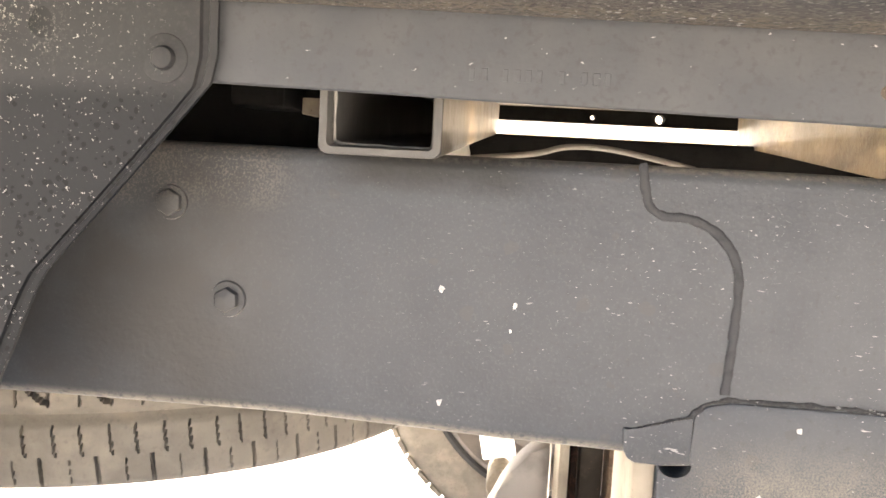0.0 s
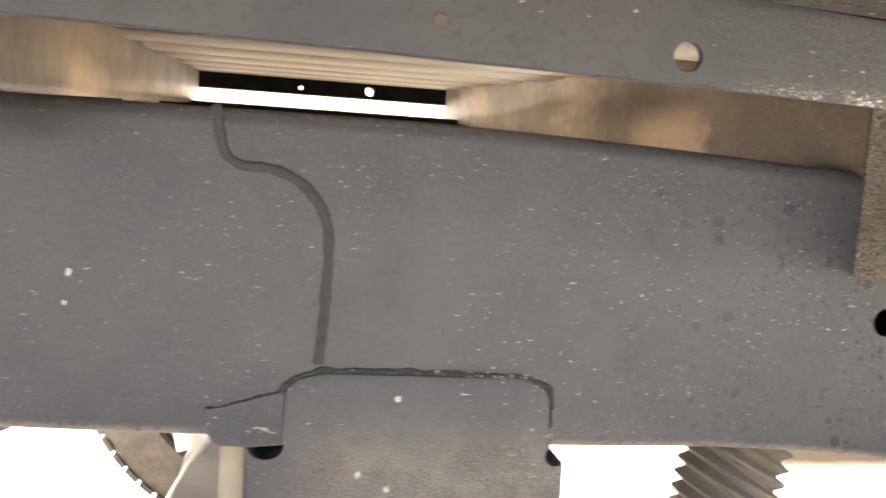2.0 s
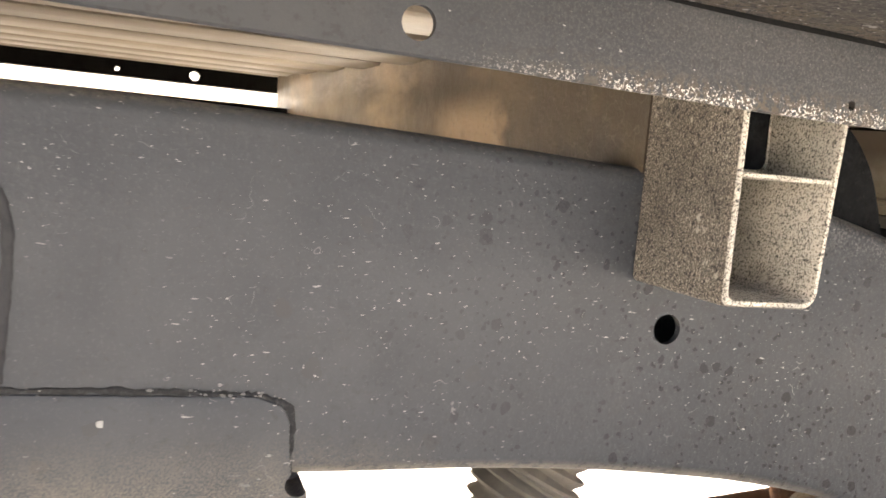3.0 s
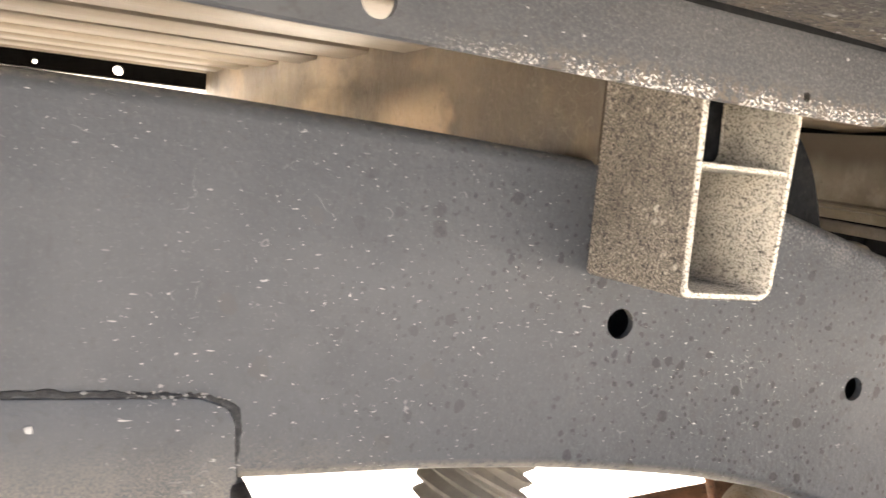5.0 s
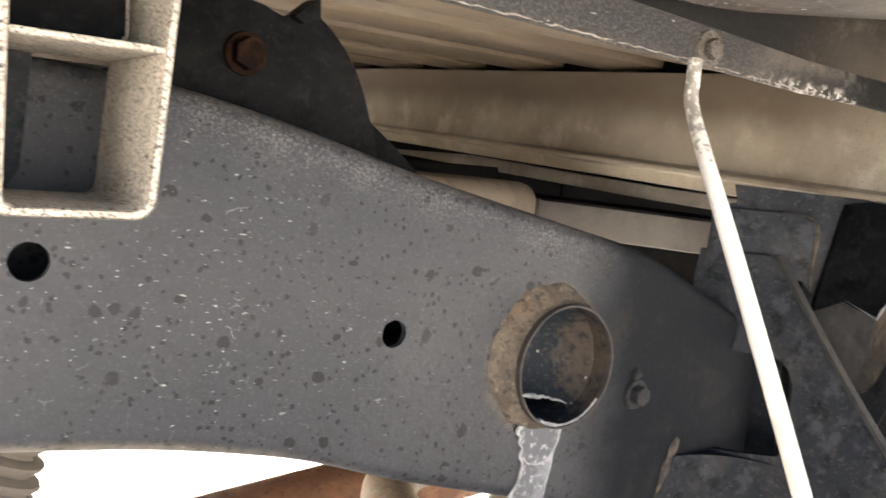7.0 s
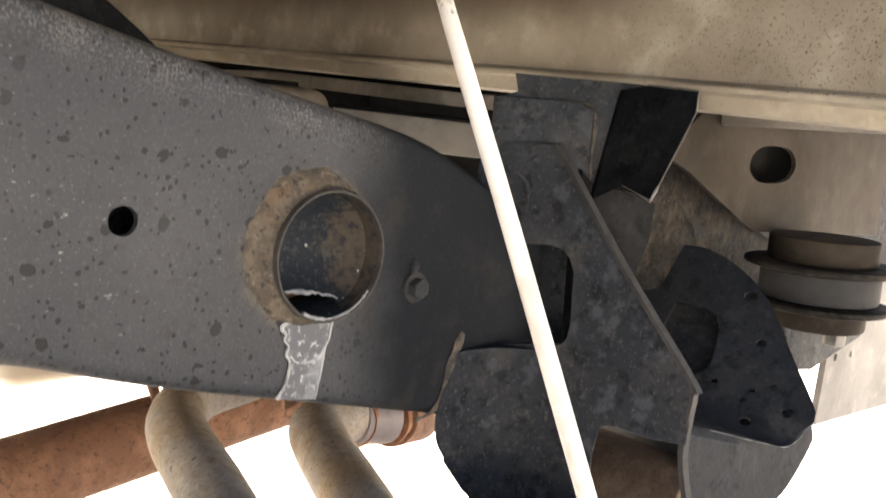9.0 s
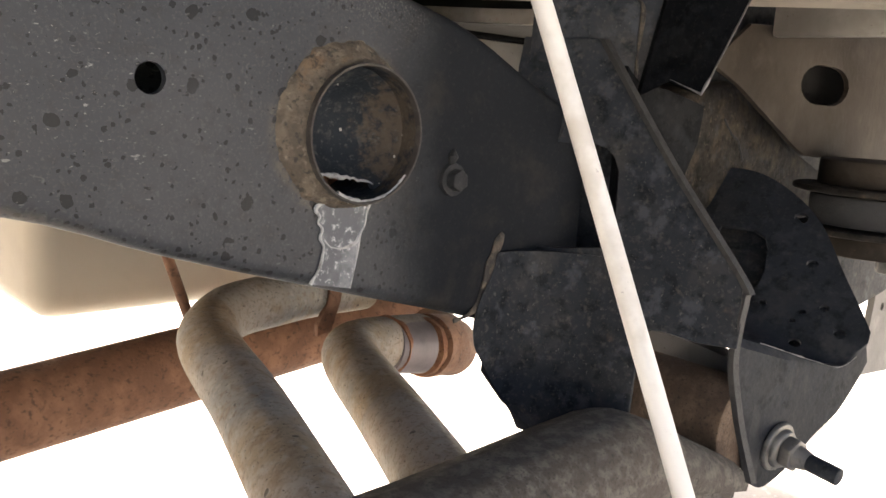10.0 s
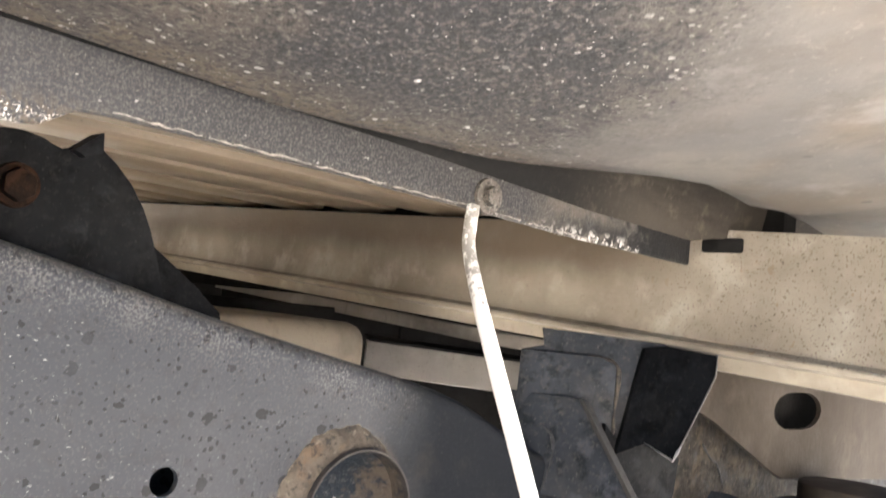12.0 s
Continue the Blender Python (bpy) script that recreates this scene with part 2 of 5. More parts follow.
def make_panel_dirt():
    m = Mat("road_dirt_on_bed_side", (0.062, 0.054, 0.046), 0.7)
    m.vary(6, (0.085, 0.072, 0.057), 0.4, 0.62)
    # the front and outer part is cleaner and paler
    edge = m.math("ADD", m.math("MULTIPLY_ADD", m.axis(1), -0.85, m.axis(0)), m.math("MULTIPLY", m.math("SUBTRACT", m.noise(12, 5), 0.5), 0.2))
    pale = m.ramp(edge, 0.44, 0.52)
    near = m.math("SUBTRACT", 1.0, pale)
    band = m.ramp(m.math("ADD", m.axis(1), m.math("MULTIPLY", m.noise(30, 4), 0.03)), 0.372, 0.40)
    m.over(m.math("MULTIPLY", band, m.ramp(m.noise(70, 5, 0.7), 0.36, 0.6)), (0.13, 0.1, 0.066), 0.75)
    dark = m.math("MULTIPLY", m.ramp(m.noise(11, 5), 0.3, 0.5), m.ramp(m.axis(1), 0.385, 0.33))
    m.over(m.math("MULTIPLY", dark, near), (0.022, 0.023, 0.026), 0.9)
    m.over(pale, (0.2, 0.185, 0.16), 0.9)
    m.over(m.math("MULTIPLY", m.ramp(m.noise(7, 4), 0.45, 0.62), pale), (0.15, 0.118, 0.083), 0.7)
    m.over(m.math("MULTIPLY", m.ramp(m.noise(5, 4), 0.5, 0.64), pale), (0.09, 0.09, 0.088), 0.6)
    m.over(m.math("MULTIPLY", m.ramp(m.noise(420, 3, 0.7), 0.5, 0.62), near), (0.16, 0.145, 0.122), 0.65)
    m.over(m.math("MULTIPLY", m.ramp(m.noise(300, 3, 0.7), 0.52, 0.6), near), (0.015, 0.0145, 0.0145), 0.8)
    m.over(m.math("MULTIPLY", m.ramp(m.noise(60, 4), 0.56, 0.66), m.math("MULTIPLY", near, m.ramp(edge, 0.3, 0.44))), (0.016, 0.017, 0.019), 0.7)
    m.over(m.math("MULTIPLY", m.ramp(m.noise(360, 2, 0.6), 0.68, 0.71), near), (0.6, 0.58, 0.54), 0.7)
    m.over(m.math("MULTIPLY", m.cells(120, 0.15, 0.35), m.math("MULTIPLY", near, m.ramp(edge, 0.2, 0.34))), (0.72, 0.7, 0.67), 0.9)
    m.over(m.math("MULTIPLY", m.cells(230, 0.3, 0.4), m.math("MULTIPLY", near, m.ramp(m.noise(14, 4), 0.4, 0.6))), (0.5, 0.48, 0.45), 0.85)
    m.over(m.math("MULTIPLY", m.ramp(m.noise(24, 6, 0.7), 0.5, 0.64), pale), (0.1, 0.09, 0.076), 0.5)
    m.over(m.math("MULTIPLY", m.ramp(m.noise(11, 5, 0.65), 0.56, 0.68), pale), (0.27, 0.26, 0.24), 0.6)
    m.over(m.math("MULTIPLY", m.cells(60, 0.2, 0.1), pale), (0.06, 0.055, 0.05), 0.6)
    m.over(m.math("MULTIPLY", m.ramp(m.noise(200, 3, 0.7), 0.58, 0.7), pale), (0.27, 0.25, 0.22), 0.4)
    m.bump(m.math("MULTIPLY", m.noise(300, 5, 0.7), m.math("MULTIPLY_ADD", near, 0.8, 0.2)), 0.0015)
    return m.done()


def make_return():
    # near-black base paints the deep shade of the fold
    m = Mat("fold_shade_return", (0.007, 0.0068, 0.0066), 0.8)
    m.vary(120, (0.012, 0.011, 0.010), 0.5, 0.7, 0.7)
    m.over(m.ramp(m.math("ADD", m.axis(0), m.math("MULTIPLY", m.noise(25, 4), 0.06)), 0.84, 0.98), (0.06, 0.052, 0.042), 0.85)
    m.over(m.math("MULTIPLY", m.ramp(m.noise(10, 5, 0.65, (0.5, 1, 2.5)), 0.42, 0.62), m.ramp(m.axis(0), 0.8, 0.95)), (0.022, 0.019, 0.016), 0.75)
    m.over(m.math("MULTIPLY", m.ramp(m.noise(48, 5, 0.7), 0.52, 0.68), m.ramp(m.axis(0), 0.8, 0.95)), (0.1, 0.085, 0.066), 0.6)
    m.over(m.math("MULTIPLY", m.ramp(m.noise(300, 4, 0.7), 0.55, 0.68), m.ramp(m.axis(0), 0.78, 0.9)), (0.06, 0.05, 0.042), 0.5)
    m.bump(m.noise(200, 4), 0.0006)
    m.p.inputs["Specular IOR Level"].default_value = 0.15
    return m.done()


def make_beige(name="dusty_beige_sheet_metal", base=(0.275, 0.235, 0.18), dark=(0.1, 0.083, 0.064), pits=True):
    m = Mat(name, base, 0.6)
    m.vary(6, dark, 0.38, 0.68, 0.85)
    m.vary(22, tuple(1.35 * c for c in base), 0.5, 0.72, 0.6)
    m.vary(60, dark, 0.55, 0.75, 0.5, (1, 1, 0.3))
    if pits:
        m.over(m.ramp(m.noise(420, 3, 0.6), 0.66, 0.72), (0.08, 0.055, 0.038), 0.75)
        m.over(m.ramp(m.noise(60, 3), 0.7, 0.76), (0.2, 0.12, 0.06), 0.45)
    m.bump(m.noise(150, 4), 0.0006)
    m.p.inputs["Specular IOR Level"].default_value = 0.25
    m.shine(m.noise(18), 0.45, 0.75)
    return m.done()


def make_beam():
    m = Mat("pale_dusty_cross_sill_steel", (0.28, 0.25, 0.2), 0.6)
    m.vary(6, (0.15, 0.125, 0.093), 0.38, 0.68, 0.8)
    m.vary(22, (0.4, 0.37, 0.31), 0.5, 0.72, 0.6)
    # brown dust and painted shade below the floor ribs, with drip streaks
    high = m.math("SUBTRACT", m.axis(2), m.math("MULTIPLY", m.axis(1), 0.045))
    dust = m.math("MULTIPLY", m.ramp(m.math("ADD", high, m.math("MULTIPLY", m.noise(14, 4, 0.6, (1, 1, 0.3)), 0.03)), 0.783, 0.822), m.ramp(m.axis(1), 0.4, 0.56))
    m.over(dust, (0.085, 0.065, 0.045), 0.85)
    # rust freckles on the outer end
    outer = m.ramp(m.math("ADD", m.axis(1), m.math("MULTIPLY", m.noise(16, 4), 0.15)), 0.62, 0.44)
    m.over(m.math("MULTIPLY", m.ramp(m.noise(520, 3, 0.6), 0.59, 0.66), outer), (0.08, 0.05, 0.032), 0.8)
    m.over(m.math("MULTIPLY", m.ramp(m.noise(70, 4), 0.64, 0.7), outer), (0.17, 0.105, 0.055), 0.5)
    m.over(m.math("MULTIPLY", m.cells(150, 0.3, 0.12), outer), (0.06, 0.036, 0.024), 0.7)
    m.over(m.ramp(m.noise(420, 3, 0.6), 0.67, 0.72), (0.09, 0.065, 0.045), 0.7)
    m.bump(m.noise(150, 4), 0.0006)
    m.p.inputs["Specular IOR Level"].default_value = 0.2
    m.shine(m.noise(18), 0.45, 0.75)
    return m.done()


def make_floor_paint():
    m = Mat("dusty_tan_floor_paint", (0.2, 0.157, 0.108), 0.5)
    m.vary(5, (0.14, 0.11, 0.078), 0.4, 0.68, 0.8, (0.3, 1, 1))
    m.vary(40, (0.29, 0.24, 0.175), 0.5, 0.72, 0.5, (0.25, 1, 1))
    m.over(m.ramp(m.noise(300, 3, 0.6), 0.62, 0.7), (0.11, 0.085, 0.06), 0.5)
    m.bump(m.noise(150, 4), 0.0004)
    m.shine(m.noise(18), 0.4, 0.65)
    return m.done()


def make_stained():
    m = Mat("stained_beige_sheet_with_sheen", (0.23, 0.178, 0.118), 0.45)
    m.vary(8, (0.42, 0.31, 0.19), 0.5, 0.62, 0.9, (1, 0.4, 1))
    m.vary(7, (0.06, 0.047, 0.034), 0.46, 0.62, 0.8, (1, 0.4, 1))
    # dark end and bright low patch paint the sheet's blurry reflection into its colour
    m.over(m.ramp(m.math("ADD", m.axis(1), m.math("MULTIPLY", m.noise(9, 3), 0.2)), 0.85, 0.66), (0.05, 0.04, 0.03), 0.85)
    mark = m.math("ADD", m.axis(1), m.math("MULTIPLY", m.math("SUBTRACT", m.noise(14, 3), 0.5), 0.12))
    painted_sheen = m.math("MULTIPLY", m.math("MULTIPLY", m.ramp(mark, 0.675, 0.70), m.ramp(mark, 0.86, 0.76)), m.ramp(m.axis(2), 0.845, 0.815))
    m.over(painted_sheen, (0.5, 0.36, 0.22), 0.8)
    m.over(m.math("MULTIPLY", m.ramp(m.math("ABSOLUTE", m.math("SUBTRACT", m.noise(60, 2, 0.5), 0.5)), 0.012, 0.004), m.ramp(mark, 0.72, 0.6)), (0.4, 0.36, 0.3), 0.12)
    m.vary(24, (0.15, 0.11, 0.065), 0.5, 0.72, 0.45)
    m.over(m.ramp(m.noise(180, 4, 0.7), 0.58, 0.7), (0.09, 0.07, 0.05), 0.5)
    m.bump(m.noise(12, 3), 0.004).bump(m.noise(200, 4), 0.0006)
    m.shine(m.noise(14), 0.22, 0.5)
    return m.done()


def make_speckled(name, share, base):
    m = Mat(name, base, 0.55, 0.1)
    m.vary(26, tuple(0.55 * c for c in base), 0.4, 0.68, 0.8)
    m.over(m.ramp(m.noise(820, 3, 0.75), 0.53 - share, 0.66 - share), (0.06, 0.048, 0.036), 0.85)
    m.over(m.ramp(m.noise(560, 2, 0.6), 0.64 - share * 0.45, 0.68 - share * 0.45), (0.015, 0.013, 0.011), 0.9)
    m.over(m.ramp(m.noise(120, 4), 0.62, 0.7), (0.65, 0.6, 0.5), 0.5)
    m.bump(m.noise(350, 4), 0.0009)
    return m.done()


def make_black_steel(name="black_coated_bracket_steel", base=(0.0195, 0.0218, 0.0255), dust=0.76, skirt=False, mud=0.0):
    m = Mat(name, base, 0.5)
    m.vary(7, tuple(1.7 * c for c in base), 0.4, 0.7)
    m.vary(18, (0.05, 0.048, 0.045), 0.48, 0.75, dust)
    m.vary(70, tuple(0.4 * c for c in base), 0.5, 0.66, 0.7)
    m.vary(55, (0.06, 0.065, 0.073), 0.53, 0.68, dust * 0.8)
    m.vary(120, (0.09, 0.082, 0.068), 0.6, 0.72, dust * 0.6)
    m.vary(260, (0.06, 0.058, 0.053), 0.52, 0.7, dust * 0.7)
    m.over(m.ramp(m.noise(520, 2, 0.6, (1, 1, 0.6)), 0.67, 0.72), (0.085, 0.083, 0.076), dust)
    m.over(m.cells(140, 0.14, 0.2), (0.075, 0.075, 0.07), dust * 0.7)
    m.over(m.ramp(m.noise(31, 5), 0.66, 0.74), (0.1, 0.074, 0.05), dust * 0.5)
    if mud:
        m.vary(34, (0.1, 0.076, 0.05), 0.5, 0.66, mud)
        m.vary(85, (0.005, 0.0048, 0.0045), 0.5, 0.62, mud)
        m.vary(210, (0.15, 0.12, 0.085), 0.6, 0.72, mud)
    if skirt:
        m.over(m.math("MULTIPLY", m.ramp(m.axis(2), 0.515, 0.47), m.ramp(m.noise(40, 5), 0.25, 0.6)), (0.024, 0.0245, 0.0255), 0.5)
        m.over(m.math("MULTIPLY", m.ramp(m.noise(46, 4, 0.6, (1, 1, 0.35)), 0.52, 0.66), m.ramp(m.axis(2), 0.53, 0.48)), (0.07, 0.068, 0.064), 0.4)
    m.bump(m.noise(190, 4), 0.0006).bump(m.noise(24, 3), 0.0015)
    m.shine(m.noise(25), 0.45, 0.72)
    m.p.inputs["Specular IOR Level"].default_value = 0.05
    return m.done()


def make_rust(name, base, light, scale=30, relief=0.001):
    m = Mat(name, base, 0.8)
    m.vary(scale, light, 0.42, 0.66)
    m.vary(scale * 5, (base[0] * 0.4, base[1] * 0.4, base[2] * 0.4), 0.52, 0.7, 0.8)
    m.bump(m.noise(scale * 9, 5), 0.001)
    m.bump(m.noise(scale * 2, 5), relief)
    return m.done()


def make_pipe():
    m = Mat("heat_tinted_exhaust_steel", (0.42, 0.355, 0.285), 0.6, 0.0)
    m.vary(7, (0.27, 0.255, 0.23), 0.42, 0.62)
    m.vary(12, (0.36, 0.27, 0.17), 0.46, 0.66, 0.8)
    m.vary(38, (0.27, 0.19, 0.115), 0.52, 0.7, 0.65)
    m.vary(120, (0.42, 0.38, 0.32), 0.5, 0.66, 0.55)
    m.vary(85, (0.24, 0.165, 0.11), 0.54, 0.7, 0.5)
    m.vary(300, (0.2, 0.15, 0.1), 0.5, 0.68, 0.6)
    m.over(m.ramp(m.noise(420, 2, 0.6), 0.66, 0.7), (0.06, 0.045, 0.035), 0.8)
    m.over(m.cells(110, 0.2, 0.16), (0.07, 0.06, 0.05), 0.7)
    m.bump(m.noise(160, 4), 0.0006)
    m.shine(m.noise(20), 0.6, 0.8)
    m.p.inputs["Specular IOR Level"].default_value = 0.12
    return m.done()


def make_rubber(name, base=(0.135, 0.12, 0.1)):
    m = Mat(name, base, 0.85)
    m.vary(12, tuple(0.7 * c for c in base), 0.42, 0.62, 0.8)
    m.vary(25, (base[0] * 1.5, base[1] * 1.45, base[2] * 1.4), 0.45, 0.7, 0.6)
    m.vary(170, tuple(0.6 * c for c in base), 0.55, 0.7, 0.4)
    m.bump(m.noise(200, 4), 0.0006)
    return m.done()


def make_plain(name, base, rough=0.6, metal=0.0, vary=0.6, scale=40):
    m = Mat(name, base, rough, metal)
    m.vary(scale, tuple(c * vary for c in base), 0.45, 0.7, 0.8)
    m.bump(m.noise(scale * 5), 0.0005)
    return m.done()


def make_ground():
    m = Mat("pale_gravelly_concrete", (0.6, 0.58, 0.55), 0.9)
    m.vary(3, (0.52, 0.5, 0.47), 0.4, 0.7)
    m.over(m.cells(70, 0.45, 0.5), (0.7, 0.68, 0.65), 0.7)
    m.over(m.ramp(m.noise(120, 4), 0.58, 0.7), (0.34, 0.32, 0.3), 0.5)
    m.bump(m.noise(90, 5), 0.004)
    return m.done()


FRAME = make_frame_paint()
WELD = make_plain("dark_painted_weld", (0.026, 0.0265, 0.0275), 0.6, 0, 1.7, 160)
SEAM = make_plain("painted_seam_bead", (0.036, 0.0365, 0.039), 0.55, 0, 0.6, 120)
SEAM.node_tree.nodes["Principled BSDF"].inputs["Specular IOR Level"].default_value = 0.15
CRACK = make_plain("black_crack_with_grit", (0.012, 0.012, 0.0125), 0.8, 0, 3.5, 420)
WELD.node_tree.nodes["Principled BSDF"].inputs["Specular IOR Level"].default_value = 0.1
SILL = make_sill_paint()
PRIMER = make_plain("pale_bare_primer", (0.27, 0.25, 0.22), 0.7, 0, 0.3, 300)
PANEL = make_panel_dirt()
RETURN = make_return()
BEIGE = make_beige()
BEAM = make_beam()
# paler copy of the sill steel: ground light on the lip, put into colour
LIP = make_beige("dusty_lit_sill_lip", (0.37, 0.33, 0.262), (0.25, 0.215, 0.165))
GREYPLATE = make_beige("grey_brown_mount_plate", (0.05, 0.042, 0.034), (0.026, 0.021, 0.017))
GREYPLATE.node_tree.nodes["Principled BSDF"].inputs["Specular IOR Level"].default_value = 0.02
PALEPLATE = make_beige("pale_grey_frame_plate", (0.2, 0.188, 0.17), (0.12, 0.11, 0.098))
RIM = make_beige("grey_sill_rim", (0.07, 0.067, 0.063), (0.045, 0.043, 0.04))
GREYBEIGE = make_beige("grey_beige_sill_steel", (0.27, 0.25, 0.22), (0.15, 0.135, 0.115))
LINING = make_beige("grey_sill_lining", (0.055, 0.052, 0.048), (0.03, 0.028, 0.026))
SPECK = make_speckled("speckled_bare_steel", 0.14, (0.42, 0.37, 0.3))
SPECKLIGHT = make_speckled("pale_speckled_steel", 0.055, (0.6, 0.55, 0.46))
STAINED_SHEEN = make_stained()
FLOORTAN = make_floor_paint()
TANKTAN = make_plain("pale_tan_tank_plastic", (0.35, 0.305, 0.24), 0.55, 0, 0.85, 9)
BLACK = make_black_steel()
SHACKLE = make_black_steel("matt_black_shackle_steel", (0.0045, 0.0048, 0.0054), 0.14)
# blacker copy of the bracket steel, with the channel's inner shade in its colour
PITCH = make_black_steel("shaded_black_channel_paint", (0.0048, 0.0052, 0.006), 0.12)
PITCH.node_tree.nodes["Principled BSDF"].inputs["Specular IOR Level"].default_value = 0.02
DRIVE = make_rust("brown_rusted_tube", (0.16, 0.075, 0.039), (0.235, 0.118, 0.064), 32)


def make_scale():
    m = Mat("dusty_rust_scale", (0.075, 0.06, 0.045), 0.85)
    m.vary(70, (0.13, 0.105, 0.075), 0.42, 0.64)
    m.vary(45, (0.17, 0.1, 0.05), 0.56, 0.7, 0.5)
    m.vary(160, (0.24, 0.2, 0.15), 0.54, 0.7, 0.7)
    m.vary(230, (0.02, 0.018, 0.017), 0.52, 0.66, 0.75)
    m.bump(m.noise(420, 5), 0.0012).bump(m.noise(110, 4), 0.002)
    return m.done()


RUST = make_scale()
BUSH = make_rust("rusty_brown_bushing_sleeve", (0.085, 0.052, 0.03), (0.14, 0.092, 0.056), 80)
PIPE = make_pipe()
CLAMP = make_rust("orange_rusted_clamp", (0.21, 0.085, 0.038), (0.3, 0.15, 0.075), 70)
SLEEVE = make_plain("heat_blued_steel", (0.2, 0.17, 0.165), 0.5, 0.2, 0.7, 30)
OUTER = make_black_steel("dusty_blue_black_plate", (0.0135, 0.0155, 0.019), 0.3, True)
OUTER.node_tree.nodes["Principled BSDF"].inputs["Specular IOR Level"].default_value = 0.12
NOSE = make_black_steel("grimy_front_rail_steel", (0.02, 0.0175, 0.015), 0.4, mud=0.42)
TUBERIM = make_plain("dark_brown_tube_rim", (0.024, 0.02, 0.017), 0.7, 0, 2.2, 120)
WORNDARK = make_plain("worn_dark_grey_edge", (0.03, 0.0285, 0.027), 0.65, 0, 0.4, 150)
EDGE = make_plain("highlight_grey_edge", (0.06, 0.057, 0.053), 0.6, 0, 0.5, 120)
DUSTWELD = make_rust("dusty_brown_weld", (0.03, 0.026, 0.022), (0.1, 0.08, 0.058), 110)
DARKRUST = make_rust("dark_rusted_bolt_steel", (0.008, 0.0055, 0.0045), (0.026, 0.013, 0.008), 90)
DARKRUST.node_tree.nodes["Principled BSDF"].inputs["Specular IOR Level"].default_value = 0.05
ARMGREY = make_rust("grimy_grey_arm_steel", (0.085, 0.07, 0.054), (0.16, 0.138, 0.11), 110)
RUBBER = make_rubber("dusty_tyre_rubber")
WHEELTAN = make_rubber("sun_bleached_dusty_rubber", (0.2, 0.178, 0.148))
RUBBER_DARK = make_rubber("dark_rubber", (0.03, 0.03, 0.03))


def make_white():
    m = Mat("white_painted_rod", (0.7, 0.68, 0.63), 0.5)
    m.vary(25, (0.56, 0.53, 0.47), 0.5, 0.7)
    dirt = m.math("ADD", m.noise(300, 4, 0.7), m.math("MULTIPLY", m.ramp(m.axis(2), 0.75, 0.8), 0.26))
    m.over(m.ramp(dirt, 0.66, 0.76), (0.14, 0.125, 0.105), 0.8)
    m.bump(m.noise(200), 0.0004)
    return m.done()


WHITE = make_white()
SHOCKWHITE = make_plain("white_shock_paint", (0.78, 0.78, 0.76), 0.4, 0, 0.85, 20)
BLUE = make_plain("blue_shock_band", (0.03, 0.22, 0.5), 0.4)
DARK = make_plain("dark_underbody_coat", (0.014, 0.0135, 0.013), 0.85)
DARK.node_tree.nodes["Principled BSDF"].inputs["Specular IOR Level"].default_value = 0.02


def make_liner():
    m = Mat("gritty_black_liner_plastic", (0.024, 0.024, 0.0245), 0.6)
    m.vary(8, (0.011, 0.0112, 0.0122), 0.4, 0.7)
    m.vary(340, (0.035, 0.0345, 0.034), 0.5, 0.7, 0.5)
    low = m.ramp(m.axis(2), 0.832, 0.818)
    m.over(low, (0.0062, 0.0068, 0.0082), 0.85)
    for scale, size, share in ((190, 0.34, 0.4), (300, 0.4, 0.45)):
        m.over(m.math("MULTIPLY", m.cells(scale, size, share), low), (0.0015, 0.0015, 0.0018), 0.95)
    m.p.inputs["Specular IOR Level"].default_value = 0.2
    corner = m.math("MULTIPLY", m.ramp(m.axis(0), -0.215, -0.25), m.ramp(m.axis(2), 0.83, 0.855))
    clump = m.math("ADD", m.noise(520, 4, 0.7), m.math("MULTIPLY", m.noise(40, 3), 0.3))
    m.over(m.math("MULTIPLY", m.ramp(clump, 0.68, 0.78), corner), (0.22, 0.205, 0.18), 0.7)
    m.over(m.math("MULTIPLY", m.cells(60, 0.4, 0.5), corner), (0.004, 0.004, 0.004), 0.9)
    m.over(m.math("MULTIPLY", m.ramp(m.noise(520, 2, 0.6), 0.66, 0.7), m.ramp(m.axis(0), -0.16, -0.22)), (0.3, 0.29, 0.27), 0.7)
    m.over(m.math("MULTIPLY", m.cells(90, 0.09, 0.4), m.ramp(m.axis(0), -0.15, -0.2)), (0.45, 0.43, 0.4), 0.7)
    m.bump(m.noise(200, 4), 0.0003)
    return m.done()


PLASTIC = make_liner()
GRITTY = make_speckled("gritty_dark_bolt", 0.2, (0.2, 0.19, 0.17))
STEEL = make_plain("dirty_steel_fastener", (0.2, 0.19, 0.17), 0.5, 0.6, 0.5, 90)
CHIP = make_plain("dull_paint_chip", (0.17, 0.165, 0.16), 0.75, 0, 0.5, 300)
FLECK = make_plain("pale_paint_fleck", (0.36, 0.35, 0.33), 0.7, 0, 0.5, 300)
LIME = make_plain("white_mineral_crust", (0.36, 0.36, 0.355), 0.85, 0, 0.3, 160)


def make_run():
    m = Mat("thin_mineral_film", (0.085, 0.09, 0.098), 0.7)
    m.vary(60, (0.2, 0.207, 0.215), 0.45, 0.7, 0.9)
    m.over(m.ramp(m.noise(240, 5, 0.7), 0.56, 0.66), (0.5, 0.5, 0.5), 0.7)
    m.bump(m.noise(200), 0.0006)
    return m.done()


FILM = make_run()


